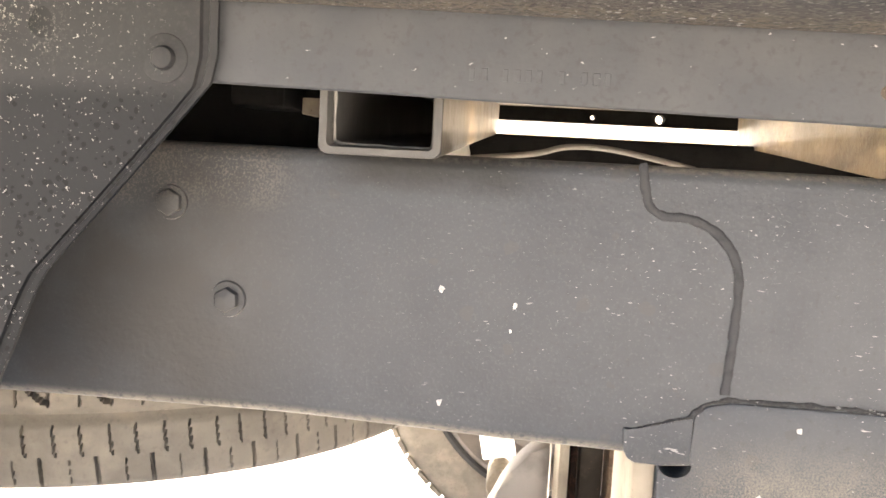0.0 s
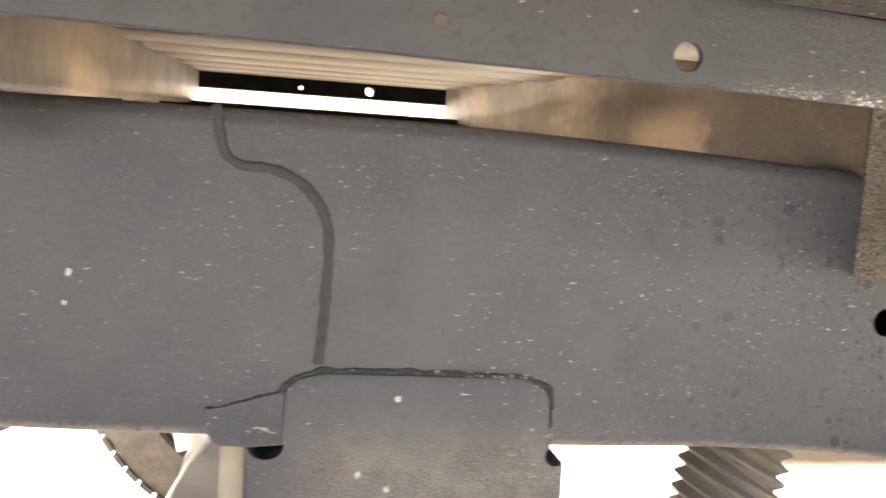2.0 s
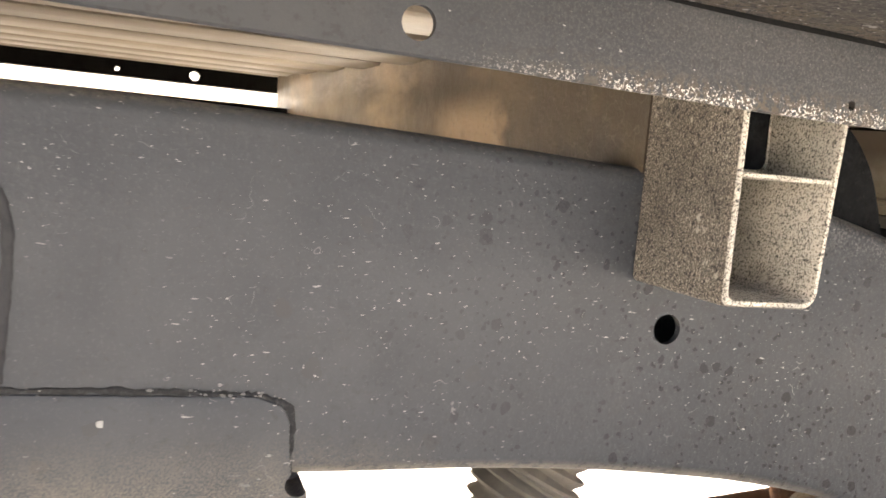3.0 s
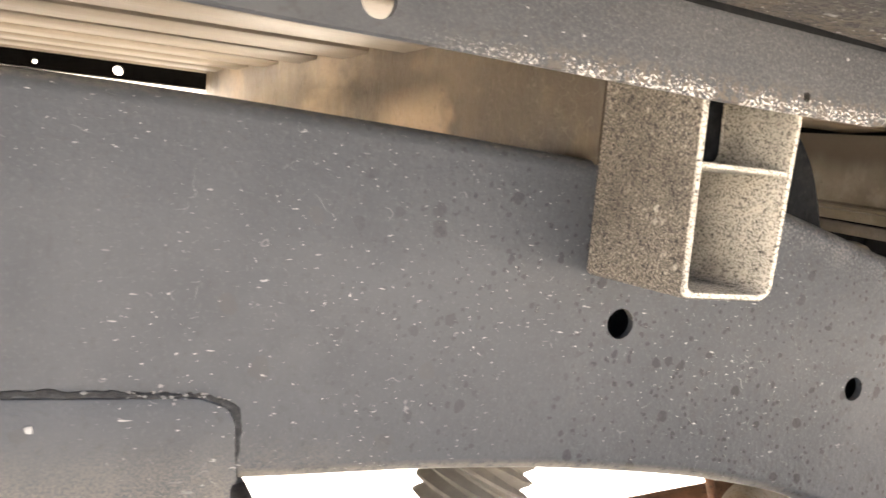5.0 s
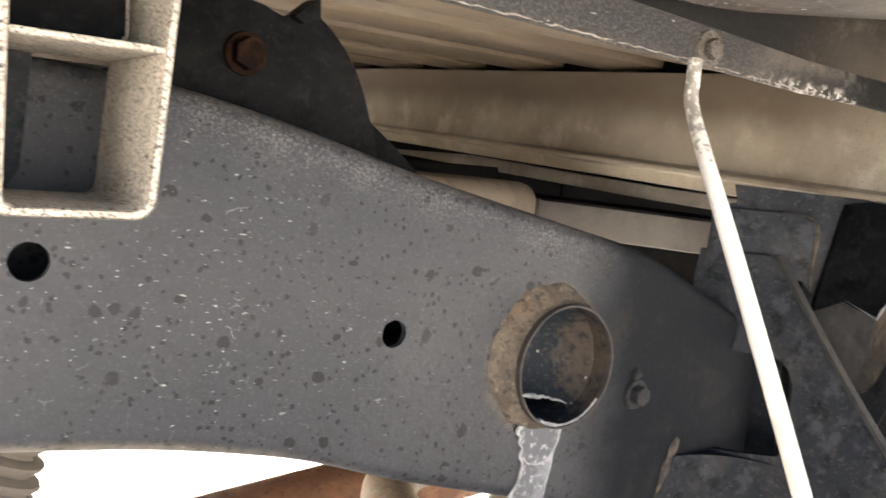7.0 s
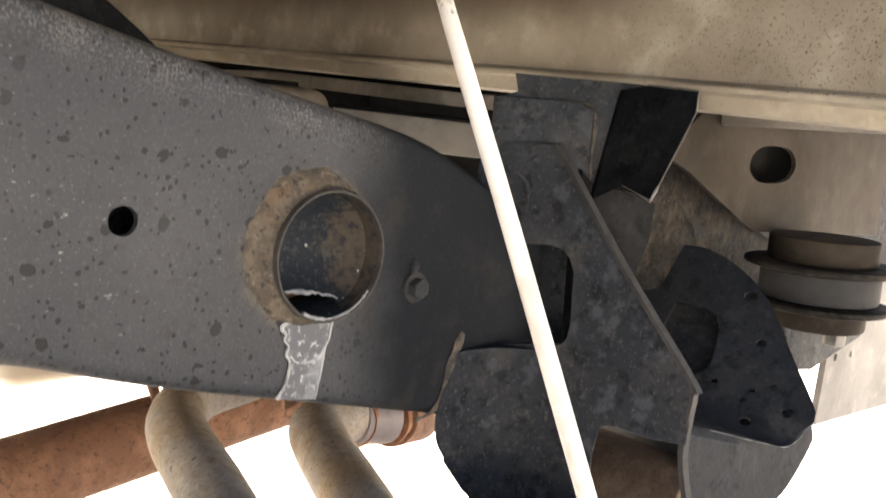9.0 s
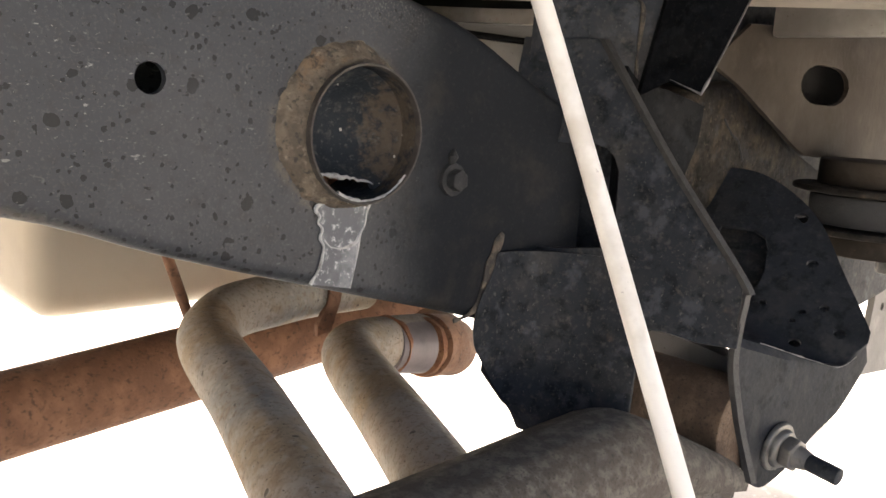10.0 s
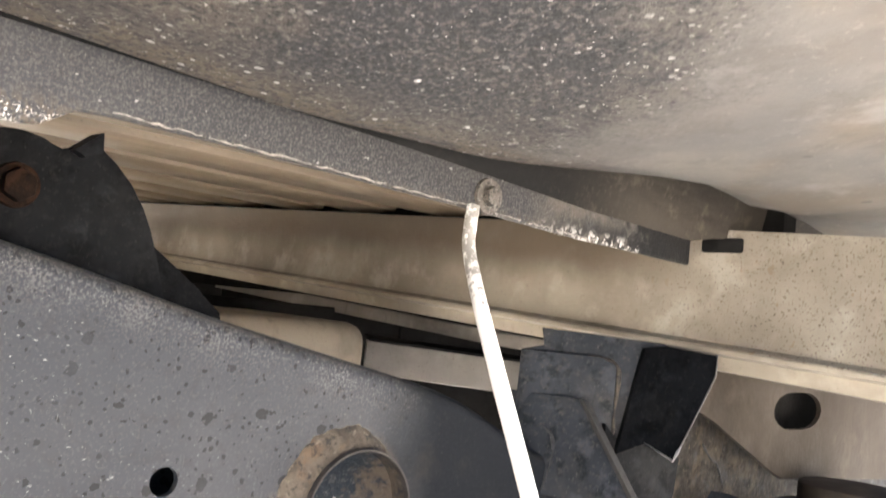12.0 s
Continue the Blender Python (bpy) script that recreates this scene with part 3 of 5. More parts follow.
def make_bore():
    m = Mat("blue_black_bore_with_rust", (0.015, 0.019, 0.024), 0.6)
    m.p.inputs["Specular IOR Level"].default_value = 0.15
    m.vary(90, (0.075, 0.074, 0.068), 0.55, 0.7, 0.6)
    side = m.math("ADD", m.noise(130, 6, 0.7), m.math("MULTIPLY", m.ramp(m.axis(0), 0.768, 0.797), 0.34))
    m.over(m.ramp(side, 0.66, 0.88), (0.1, 0.074, 0.049), 0.6)
    m.over(m.ramp(m.noise(320, 4, 0.7), 0.55, 0.68), (0.09, 0.09, 0.084), 0.5)
    m.over(m.cells(260, 0.25, 0.1), (0.4, 0.38, 0.34), 0.7)
    m.bump(m.noise(200, 4), 0.001)
    return m.done()


TUBEIN = make_bore()
ALLOY = make_plain("dusty_wheel_steel", (0.22, 0.2, 0.18), 0.5, 0.3, 0.6, 20)
GROUND = make_ground()


# ---------------------------------------------------------------- mesh helpers
def finish(name, bm, material, angle=35):
    bmesh.ops.recalc_face_normals(bm, faces=bm.faces)
    me = bpy.data.meshes.new(name)
    bm.to_mesh(me)
    bm.free()
    me.materials.append(material)
    for p in me.polygons:
        p.use_smooth = True
    me.set_sharp_from_angle(angle=radians(angle))
    return me


def part(name, bm, material, parent, label="", angle=35):
    ob = new(name, finish(name, bm, material, angle))
    if parent is not None:
        ob.parent = parent
    if label:
        tagged(ob, label)
    return ob


def thing(name, label, category, group="", kind="", bm=None, material=None, angle=35):
    ob = new(name, finish(name, bm, material, angle) if bm else None)
    return tagged(ob, label, category, group, kind)


def box(x0, x1, y0, y1, z0, z1, bevel=0.0, seg=2, bm=None):
    bm = bm or bmesh.new()
    made = bmesh.ops.create_cube(bm, size=1.0)["verts"]
    for v in made:
        v.co = Vector((x0 + (x1 - x0) * (v.co.x + 0.5), y0 + (y1 - y0) * (v.co.y + 0.5), z0 + (z1 - z0) * (v.co.z + 0.5)))
    if bevel:
        es = list({e for v in made for e in v.link_edges})
        bmesh.ops.bevel(bm, geom=es, offset=bevel, segments=seg, affect="EDGES", profile=0.5)
    return bm


def prism(points, push, bevel=0.0, bm=None):
    """A plate: a closed outline of 3D points, given depth along the vector push."""
    bm = bm or bmesh.new()
    a = [bm.verts.new(p) for p in points]
    b = [bm.verts.new(Vector(p) + Vector(push)) for p in points]
    n = len(a)
    made = [bm.faces.new(a), bm.faces.new(b[::-1])]
    for i in range(n):
        made.append(bm.faces.new((a[i], b[i], b[(i + 1) % n], a[(i + 1) % n])))
    if bevel:
        es = list({e for f in made for e in f.edges})
        bmesh.ops.bevel(bm, geom=es, offset=bevel, segments=2, affect="EDGES", profile=0.5)
    return bm


def cyl(a, b, r, r2=None, seg=32, bevel=0.0, bm=None):
    bm = bm or bmesh.new()
    a, b = Vector(a), Vector(b)
    m = Matrix.Translation((a + b) / 2) @ (b - a).to_track_quat("Z", "Y").to_matrix().to_4x4()
    made = bmesh.ops.create_cone(bm, cap_ends=True, segments=seg, radius1=r, radius2=r if r2 is None else r2, depth=(b - a).length, matrix=m)["verts"]
    if bevel:
        es = [e for e in {e for v in made for e in v.link_edges} if len(e.link_faces) == 2 and e.calc_face_angle(0) > 1.0]
        bmesh.ops.bevel(bm, geom=es, offset=bevel, segments=2, affect="EDGES", profile=0.5)
    return bm


def curve_points(points, steps=8):
    """A smooth line through the given points."""
    ps = [Vector(p) for p in points]
    ps = [ps[0] * 2 - ps[1]] + ps + [ps[-1] * 2 - ps[-2]]
    out = []
    for i in range(1, len(ps) - 2):
        p0, p1, p2, p3 = ps[i - 1:i + 3]
        for k in range(steps):
            t = k / steps
            out.append(0.5 * (2 * p1 + (p2 - p0) * t + (2 * p0 - 5 * p1 + 4 * p2 - p3) * t * t + (3 * p1 - p0 - 3 * p2 + p3) * t ** 3))
    out.append(ps[-2])
    return out


def sweep(points, radius, seg=16, squash=None, wobble=0.0, bm=None, caps=True):
    """A tube along the points. radius: a number, or one for each point. squash: (direction, factor) flattens it."""
    bm = bm or bmesh.new()
    ps = [Vector(p) for p in points]
    rings, up = [], None
    for i, p in enumerate(ps):
        d = (ps[min(i + 1, len(ps) - 1)] - ps[max(i - 1, 0)]).normalized()
        if up is None:
            up = d.orthogonal().normalized()
        up = (up - d * up.dot(d)).normalized()
        side = d.cross(up)
        r = radius if isinstance(radius, (int, float)) else radius[i]
        ring = []
        for k in range(seg):
            a = 2 * math.pi * k / seg
            off = (up * math.cos(a) + side * math.sin(a)) * r
            if wobble:
                off *= 1 + wobble * noise.noise((p + off) * 90)
            if squash:
                s = Vector(squash[0])
                off -= s * off.dot(s) * (1 - squash[1])
            ring.append(bm.verts.new(p + off))
        rings.append(ring)
    for a, b in zip(rings, rings[1:]):
        for k in range(seg):
            bm.faces.new((a[k], a[(k + 1) % seg], b[(k + 1) % seg], b[k]))
    if caps:
        bm.faces.new(rings[0][::-1])
        bm.faces.new(rings[-1])
    return bm


def skin(loops, closed=True, caps=False, bm=None):
    """Faces between loops of the same count of points."""
    bm = bm or bmesh.new()
    vs = [[bm.verts.new(p) for p in loop] for loop in loops]
    n = len(vs[0])
    for a, b in zip(vs, vs[1:]):
        for k in range(n if closed else n - 1):
            bm.faces.new((a[k], a[(k + 1) % n], b[(k + 1) % n], b[k]))
    if caps:
        bm.faces.new(vs[0][::-1])
        bm.faces.new(vs[-1])
    return bm


def carve(ob, cutters):
    """Takes the cutters' bodies out of a mesh object."""
    for bm in cutters:
        me = bpy.data.meshes.new("cutter")
        bmesh.ops.recalc_face_normals(bm, faces=bm.faces)
        bm.to_mesh(me)
        bm.free()
        cut = new("cutter", me)
        mod = ob.modifiers.new("cut", "BOOLEAN")
        mod.operation, mod.solver, mod.object = "DIFFERENCE", "EXACT", cut
        bpy.context.view_layer.update()
        done = bpy.data.meshes.new_from_object(ob.evaluated_get(bpy.context.evaluated_depsgraph_get()))
        ob.modifiers.clear()
        ob.data = done
        bpy.data.objects.remove(cut)
        bpy.data.meshes.remove(me)
    for p in ob.data.polygons:
        p.use_smooth = True
    ob.data.set_sharp_from_angle(angle=radians(35))
    return ob


def between(x, table):
    return float(np.interp(x, [a for a, _ in table], [b for _, b in table]))


def hexagon_bolt(name, centre, out, head, height, parent, flange=0.0, label="", top=False, material=None):
    """A hexagon head with a washer flange; out points away from the surface."""
    c, o = Vector(centre), Vector(out).normalized()
    bm = cyl(c, c + o * height, head, head * 0.96, 6, bevel=head * 0.1)
    if parent is None:
        bolt = thing(name, label, "bolt", bm=bm, material=material or STEEL)
    else:
        bolt = part(name, bm, material or STEEL, parent, label)
    if flange:
        part("washer", cyl(c - o * 0.001, c + o * height * 0.3, flange, flange * 0.93, 28), material or STEEL, bolt)
    return bolt


# ---------------------------------------------------------------- ground
bm = bmesh.new()
bmesh.ops.create_grid(bm, x_segments=40, y_segments=40, size=600)
thing("ground", "pale sunlit gravelly concrete yard", "ground", kind="structure", bm=bm, material=GROUND)

# ---------------------------------------------------------------- frame rail
TOP = [(-1.4, 0.803), (-0.1, 0.802), (0.18, 0.802), (0.25, 0.800), (0.34, 0.796), (0.43, 0.791), (0.52, 0.7845), (0.57, 0.7745), (0.60, 0.767), (0.66, 0.751), (0.74, 0.734), (0.845, 0.712), (0.88, 0.698), (0.907, 0.684), (0.94, 0.67), (1.02, 0.645)]
BOT = [(-1.4, 0.641), (-0.13, 0.638), (0.0, 0.632), (0.27, 0.624), (0.36, 0.624), (0.43, 0.621), (0.52, 0.612), (0.57, 0.603), (0.61, 0.594), (0.64, 0.582), (0.70, 0.565), (0.775, 0.545), (0.86, 0.523), (0.94, 0.5), (1.02, 0.48)]
FACE = 0.508


def smooth(x, table):
    return sum(between(x + d, table) for d in (-0.02, -0.01, 0, 0.01, 0.02)) / 5


def rail_loop(x, inset, depth, r):
    t, b = smooth(x, TOP) - inset, smooth(x, BOT) + inset
    y0, y1 = FACE + inset, FACE + depth - inset
    out = []
    for cy, cz, a0 in ((y0 + r, t - r, 90), (y0 + r, b + r, 180), (y1 - r, b + r, 270), (y1 - r, t - r, 0)):
        for k in range(5):
            a = radians(a0 + 22.5 * k)
            out.append((x, cy + r * math.cos(a), cz + r * math.sin(a)))
    return out


rail = thing("frame_rail", "black painted steel truck frame rail with dust and water spots", "frame rail")
xs = [-1.4, -1.0, -0.7] + [-0.5 + 0.02 * i for i in range(75)]
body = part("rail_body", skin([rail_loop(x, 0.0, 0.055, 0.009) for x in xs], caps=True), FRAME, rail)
carve(body, [
    skin([rail_loop(x, 0.0045, 0.055, 0.006) for x in [-1.39] + xs[1:-1] + [xs[-1] - 0.004]], caps=True),
    cyl((0.4625, 0.49, 0.703), (0.4625, 0.53, 0.703), 0.0085),
    cyl((0.647, 0.49, 0.664), (0.647, 0.53, 0.664), 0.0077),
    cyl((0.766, 0.48, 0.641), (0.766, 0.60, 0.641), 0.0395, seg=48),
])

def ragged(points, step, jitter, thick):
    """A rough bead on the rail's face along a line of (x, z): its points and radii."""
    line = curve_points([(x, FACE - 0.0004, z) for x, z in points], 12)
    ps, rs, far = [line[0]], [thick * 0.4], 0.0
    for a, b in zip(line, line[1:]):
        far += (b - a).length
        if far > step:
            far = 0.0
            ps.append(b + Vector((random.uniform(-jitter, jitter), 0, random.uniform(-jitter, jitter))))
            rs.append(thick * random.uniform(0.55, 1.25))
    return ps, rs


# weld seams where the rail's lengths meet
ps, rs = ragged(((0.071, 0.803), (0.0735, 0.788), (0.077, 0.778), (0.085, 0.7735), (0.099, 0.7725), (0.113, 0.767), (0.124, 0.756), (0.1295, 0.744), (0.1305, 0.73), (0.130, 0.705), (0.128, 0.671)), 0.0022, 0.0002, 0.0029)
part("weld_seam", sweep(ps, [0.4 * r + 0.0017 for r in rs], 12, ((0, 1, 0), 0.45), 0.12), SEAM, rail)
ps, rs = ragged(((0.078, 0.6455), (0.093, 0.651), (0.107, 0.655), (0.1135, 0.660), (0.119, 0.6645), (0.132, 0.6675), (0.166, 0.668), (0.206, 0.667), (0.240, 0.666), (0.253, 0.6615), (0.2575, 0.654), (0.2585, 0.626)), 0.0018, 0.0006, 0.0015)
part("weld_seam", sweep(ps, rs, 8, ((0, 1, 0), 0.6), 0.9), CRACK, rail, "dark broken seam with chipped paint")
for k in range(26):
    x = random.choice((random.uniform(0.135, 0.255), random.uniform(0.2, 0.252)))
    z = 0.6668 + random.gauss(0, 0.0022)
    r = random.uniform(0.0004, 0.0013)
    part("paint_chip", prism([(x + r * random.uniform(0.6, 1.6) * math.cos(a), FACE - 0.0030, z + r * random.uniform(0.5, 1.0) * math.sin(a)) for a in (0.2, 1.5, 2.7, 3.9, 5.2)], (0, -0.0004, 0)), CHIP, rail)

# end of the cross member that laps the rail, and the tab beside it
pm = part("cross_member_end", prism([(x, FACE - 0.0018, z) for x, z in ((0.1122, 0.6265), (0.1115, 0.6555), (0.1135, 0.6595), (0.1185, 0.6635), (0.132, 0.6665), (0.24, 0.6655), (0.253, 0.6605), (0.257, 0.653), (0.258, 0.6235), (0.268, 0.6175), (0.270, 0.55), (0.0925, 0.55), (0.0925, 0.6265))], (0, 0.11, 0), 0.0015), FRAME, rail)
carve(pm, [prism([(0.1025 + 0.0095 * math.cos(radians(a)), 0.49, 0.6262 + 0.0072 * math.sin(radians(a))) for a in range(180, 361, 15)] + [(0.112, 0.49, 0.6275), (0.093, 0.49, 0.6275)], (0, 0.1, 0)), cyl((0.2625, 0.49, 0.621), (0.2625, 0.53, 0.621), 0.006, seg=20)])
part("lap_tab", prism([(x, FACE - 0.0016, z) for x, z in ((0.0708, 0.6474), (0.0801, 0.6462), (0.0929, 0.651), (0.107, 0.6548), (0.1112, 0.6565), (0.1112, 0.6268), (0.0932, 0.6258), (0.0795, 0.6258), (0.0745, 0.6285), (0.072, 0.633))], (0, 0.008, 0), 0.0012), FRAME, rail)
part("cross_member_side", prism([(0.079, FACE + 0.004, 0.626), (0.0925, FACE + 0.004, 0.626), (0.0925, FACE + 0.004, 0.55), (0.079, FACE + 0.004, 0.55)], (0, 0.09, 0), 0.002), BEIGE, rail, "pale dusty side of the cross member")

# bolts on the rail
hexagon_bolt("bolt", (-0.208, FACE, 0.765), (0, -1, 0), 0.0085, 0.006, rail, 0.011, material=FRAME)
hexagon_bolt("bolt", (-0.171, FACE, 0.708), (0, -1, 0), 0.008, 0.007, rail, 0.0115, material=FRAME)
hexagon_bolt("rivet", (0.846, FACE, 0.6135), (0, -1, 0), 0.0072, 0.009, rail, 0.0110, material=WELD)
part("weld_tack", sweep([(0.8445, FACE, 0.623), (0.845, FACE - 0.002, 0.628), (0.8465, FACE, 0.6325)], [0.002, 0.003, 0.001], 8, None, 0.8), WELD, rail)

# big pale paint flecks
for x, z, r in ((-0.041, 0.723, 0.003), (-0.039, 0.654, 0.0026), (0.003, 0.7155, 0.0026), (0.001, 0.700, 0.0015), (0.171, 0.6535, 0.0028), (0.152, 0.611, 0.0026), (0.168, 0.603, 0.003)):
    bm = bmesh.new()
    ps = []
    for k in range(9):
        a = 2 * math.pi * k / 9
        q = r * random.uniform(0.5, 1.0)
        ps.append((x + 0.8 * q * math.cos(a), FACE - (0.003 if z < 0.66 and x > 0.1 else 0.0004), z + q * math.sin(a)))
    part("paint_fleck", prism(ps, (0, -0.0004, 0)), FLECK, rail)

# cross tube welded through the rail
tube = thing("cross_tube", "open steel cross tube with a rusty weld and rust inside", "tube")
c = (0.766, 0.641)


def ring(y, r):
    return [(c[0] + r * math.cos(2 * math.pi * k / 48), y, c[1] + r * math.sin(2 * math.pi * k / 48)) for k in range(48)]


part("tube_wall", skin([ring(0.60, 0.0392), ring(0.4935, 0.0392), ring(0.4925, 0.0388), ring(0.4925, 0.0377), ring(0.4935, 0.0372), ring(0.64, 0.0371)]), TUBERIM, tube)
part("tube_bore", skin([ring(0.496, 0.0369), ring(0.56, 0.0369)]), TUBEIN, tube)
part("bore_end", cyl((c[0], 0.546, c[1]), (c[0], 0.55, c[1]), 0.0369, seg=32), DRIVE, tube, "brown rusty end of the bore")
lid = part("bulkhead", skin([ring(0.508 + 0.026 * (1 - (q / 8) ** 2.4), max(0.0369 * q / 8, 0.0004)) for q in range(8, -1, -1)] + [ring(0.512 + 0.026 * (1 - (q / 8) ** 2.4), max(0.0369 * q / 8, 0.0003)) for q in range(9)] + [ring(0.508, 0.0369)]), TUBEIN, tube, "blue-black bulkhead plate with rust blotches")
carve(lid, [prism([(0.72, 0.50, 0.628), (0.737, 0.50, 0.6225), (0.747, 0.50, 0.6175), (0.756, 0.50, 0.6165), (0.767, 0.50, 0.6135), (0.776, 0.50, 0.6145), (0.784, 0.50, 0.612), (0.782, 0.50, 0.59), (0.73, 0.50, 0.59)], (0, 0.045, 0))])
loops = []
for k in range(145):
    a = 2 * math.pi * k / 144
    ca, sa = math.cos(a), math.sin(a)
    w = 1 + 0.3 * noise.noise((ca * 3, sa * 3, 0)) + 0.14 * noise.noise((ca * 8, sa * 8, 3)) + 0.05 * noise.noise((ca * 27, sa * 27, 5))
    e = w * between(math.degrees(a), [(0, 0.3), (50, 0.5), (90, 1.25), (130, 1.35), (185, 1.2), (230, 0.8), (262, 0.4), (300, 0.25), (360, 0.3)])
    loop = []
    for j in range(9):
        q = j / 8
        r, y = 0.0391 + 0.0098 * e * (1 - q) ** 1.6, 0.5088 - 0.0125 * q ** 0.7
        lump = 0.0016 * math.sin(math.pi * q) * (noise.noise((ca * 22, sa * 22, q * 5)) + 0.6 * noise.noise((ca * 55, sa * 55, q * 11 + 7)))
        loop.append((c[0] + (r + lump) * ca, y - abs(lump), c[1] + (r + lump) * sa))
    loops.append(loop)
part("weld_bead", skin(loops, closed=False), RUST, tube, "orange rusted weld bead", angle=70)
# crust on the lower lip of the tube
for x0, x1, z0, z1 in ((0.736, 0.748, 0.622, 0.617), (0.748, 0.762, 0.617, 0.615), (0.762, 0.775, 0.615, 0.6142), (0.775, 0.785, 0.6142, 0.612)):
    pts = []
    for k in range(7):
        x, z = x0 + (x1 - x0) * k / 6, z0 + (z1 - z0) * k / 6
        pts.append((x, 0.507 + 0.026 * (1 - (math.hypot(x - c[0], z - c[1]) / 0.0369) ** 2.4), z + 0.0008 * random.uniform(-1, 1)))
    part("crust", sweep(pts, [0.0006 + 0.0008 * random.random() for k in range(7)], 7, None, 0.9), LIME, tube, "white mineral crust")
pts = [(c[0] + 0.0372 * math.cos(a), 0.4945, c[1] + 0.0372 * math.sin(a)) for a in [radians(240 + 82 * k / 24) for k in range(25)]]
part("crust", sweep(pts, [0.0008 + 0.0011 * random.random() for k in range(25)], 8, None, 0.8), LIME, tube, "white mineral crust")

# ---------------------------------------------------------------- bed side sill and outer panel
SILLBOT = [(-1.4, 0.838), (-0.156, 0.831), (0.1, 0.826), (0.17, 0.8245), (0.3, 0.822), (0.434, 0.818), (0.53, 0.817), (0.536, 0.818), (0.549, 0.826), (0.56, 0.827), (0.66, 0.825), (0.77, 0.822), (0.85, 0.819), (0.985, 0.817)]
CREASE = [(-1.4, 0.875), (-0.1, 0.870), (0.17, 0.866), (0.43, 0.855), (0.64, 0.851), (0.78, 0.848), (0.98, 0.843), (1.03, 0.852), (1.1, 0.853), (1.2, 0.843), (1.7, 0.84)]
xs = sorted([-1.4, -1.0, -0.6] + [-0.4 + 0.03 * i for i in range(47)] + [0.53, 0.536, 0.542, 0.549, 0.555])
xs = [x for x in xs if x <= 0.986]
def rise(x):
    """How far the flange reaches up into the fold of the panel."""
    return between(x, [(0.2, 0.012), (0.45, 0.009), (0.7, 0.005), (0.86, 0.0)])


sill = thing("bed_side_sill", "grey black coated lower body flange with chipped paint edge", "body flange")
loops = []
for x in xs:
    b, t = between(x, SILLBOT) + 0.0006 * noise.noise((x * 60, 0, 0)), between(x, CREASE) + rise(x)
    loops.append([(x, 0.4235, b + 0.001), (x, 0.4225, b), (x, 0.4205, b), (x, 0.4195, b + 0.001), (x, 0.4195, t - 0.006), (x, 0.42, t - 0.004), (x, 0.423, t - 0.004), (x, 0.4235, t - 0.006)])
flange = part("flange", skin(loops, caps=True), SILL, sill)
carve(flange, [cyl((0.279, 0.40, 0.835), (0.279, 0.45, 0.835), 0.0068, seg=32), cyl((0.486, 0.40, 0.826), (0.486, 0.45, 0.826), 0.0022, seg=16), cyl((0.167, 0.40, 0.8405), (0.167, 0.42, 0.8405), 0.0025, seg=16)])
for x0, x1 in ((0.562, 0.60), (0.603, 0.655), (0.657, 0.70), (0.704, 0.757), (0.776, 0.80), (0.806, 0.826), (0.831, 0.872)):
    pts = [(x0 + (x1 - x0) * k / 14, 0.4193, between(x0 + (x1 - x0) * k / 14, SILLBOT) + 0.0012 + 0.0006 * random.uniform(-1, 1)) for k in range(15)]
    part("chipped_edge", sweep(pts, [0.0002] + [random.uniform(0.0001, 0.0006) for k in range(13)] + [0.0002], 7, ((0, 1, 0), 0.25), 0.7), PRIMER, sill, "chipped edge down to pale primer")
part("rust_spot", cyl((0.167, 0.4192, 0.8405), (0.167, 0.4185, 0.8405), 0.0035, 0.0025, 11), RUST, sill, "small rust spot")
# stamped marks, too worn to read
for k in range(13):
    if k in (2, 7, 9):
        continue
    x = -0.026 + 0.0053 * k
    part("stamped_mark", box(x, x + random.uniform(0.0022, 0.0036), 0.4189, 0.4196, 0.8375, 0.8435, 0.0002, 1), SILL, sill)



def fold(x):
    """Height of the extra return at the front end of the panel."""
    return between(x, [(0.76, 0.0), (0.82, 0.004), (0.88, 0.012), (0.93, 0.015), (0.99, 0.01), (1.05, 0.004), (1.12, 0.0)])


def drop(x):
    """How far the rolled lower edge hangs below the fold."""
    return between(x, [(-1.4, 0.0115), (0.2, 0.0105), (0.45, 0.0095), (0.63, 0.0155), (0.735, 0.0105), (0.82, 0.004), (0.9, 0.0)])


panel = thing("bed_side_panel", "dirty curved underside of the truck bed side panel", "body panel")
loops = []
for x in [-1.4, -1.0, -0.6] + [-0.4 + 0.03 * i for i in range(71)]:
    t, f = between(x, CREASE), fold(x)
    n = between(x, [(0.76, 0.019), (0.9, 0.0)])
    u = rise(x)
    loops.append([(x, 0.4192, t - 0.0085 + u), (x, 0.4180, t + 0.002 + u), (x, 0.4145 - 0.3 * f, t + 0.020 + f + n), (x, 0.406 - 0.4 * f + 0.55 * n, t + 0.026 + f + n), (x, 0.397 - 0.4 * f + n, t + 0.022 + f), (x, 0.392 - 0.4 * f + n, t + 0.011 + f), (x, 0.38 - 0.3 * f + n, t + 0.0075 + f * 0.8), (x, 0.34, t + 0.009), (x, 0.29, t + 0.014), (x, 0.24, t + 0.024), (x, 0.18, t + 0.038), (x, 0.13, t + 0.062), (x, 0.1, t + 0.1), (x, 0.085, t + 0.2), (x, 0.08, t + 0.6)])
    loops[-1] = loops[-1][:4] + [(a, b, z - drop(x)) for a, b, z in loops[-1][4:]]
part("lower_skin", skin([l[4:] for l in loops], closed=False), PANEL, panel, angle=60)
part("inner_return", skin([l[:5] for l in loops], closed=False), RETURN, panel, "inner return coloured black for the shade in the fold", angle=70)

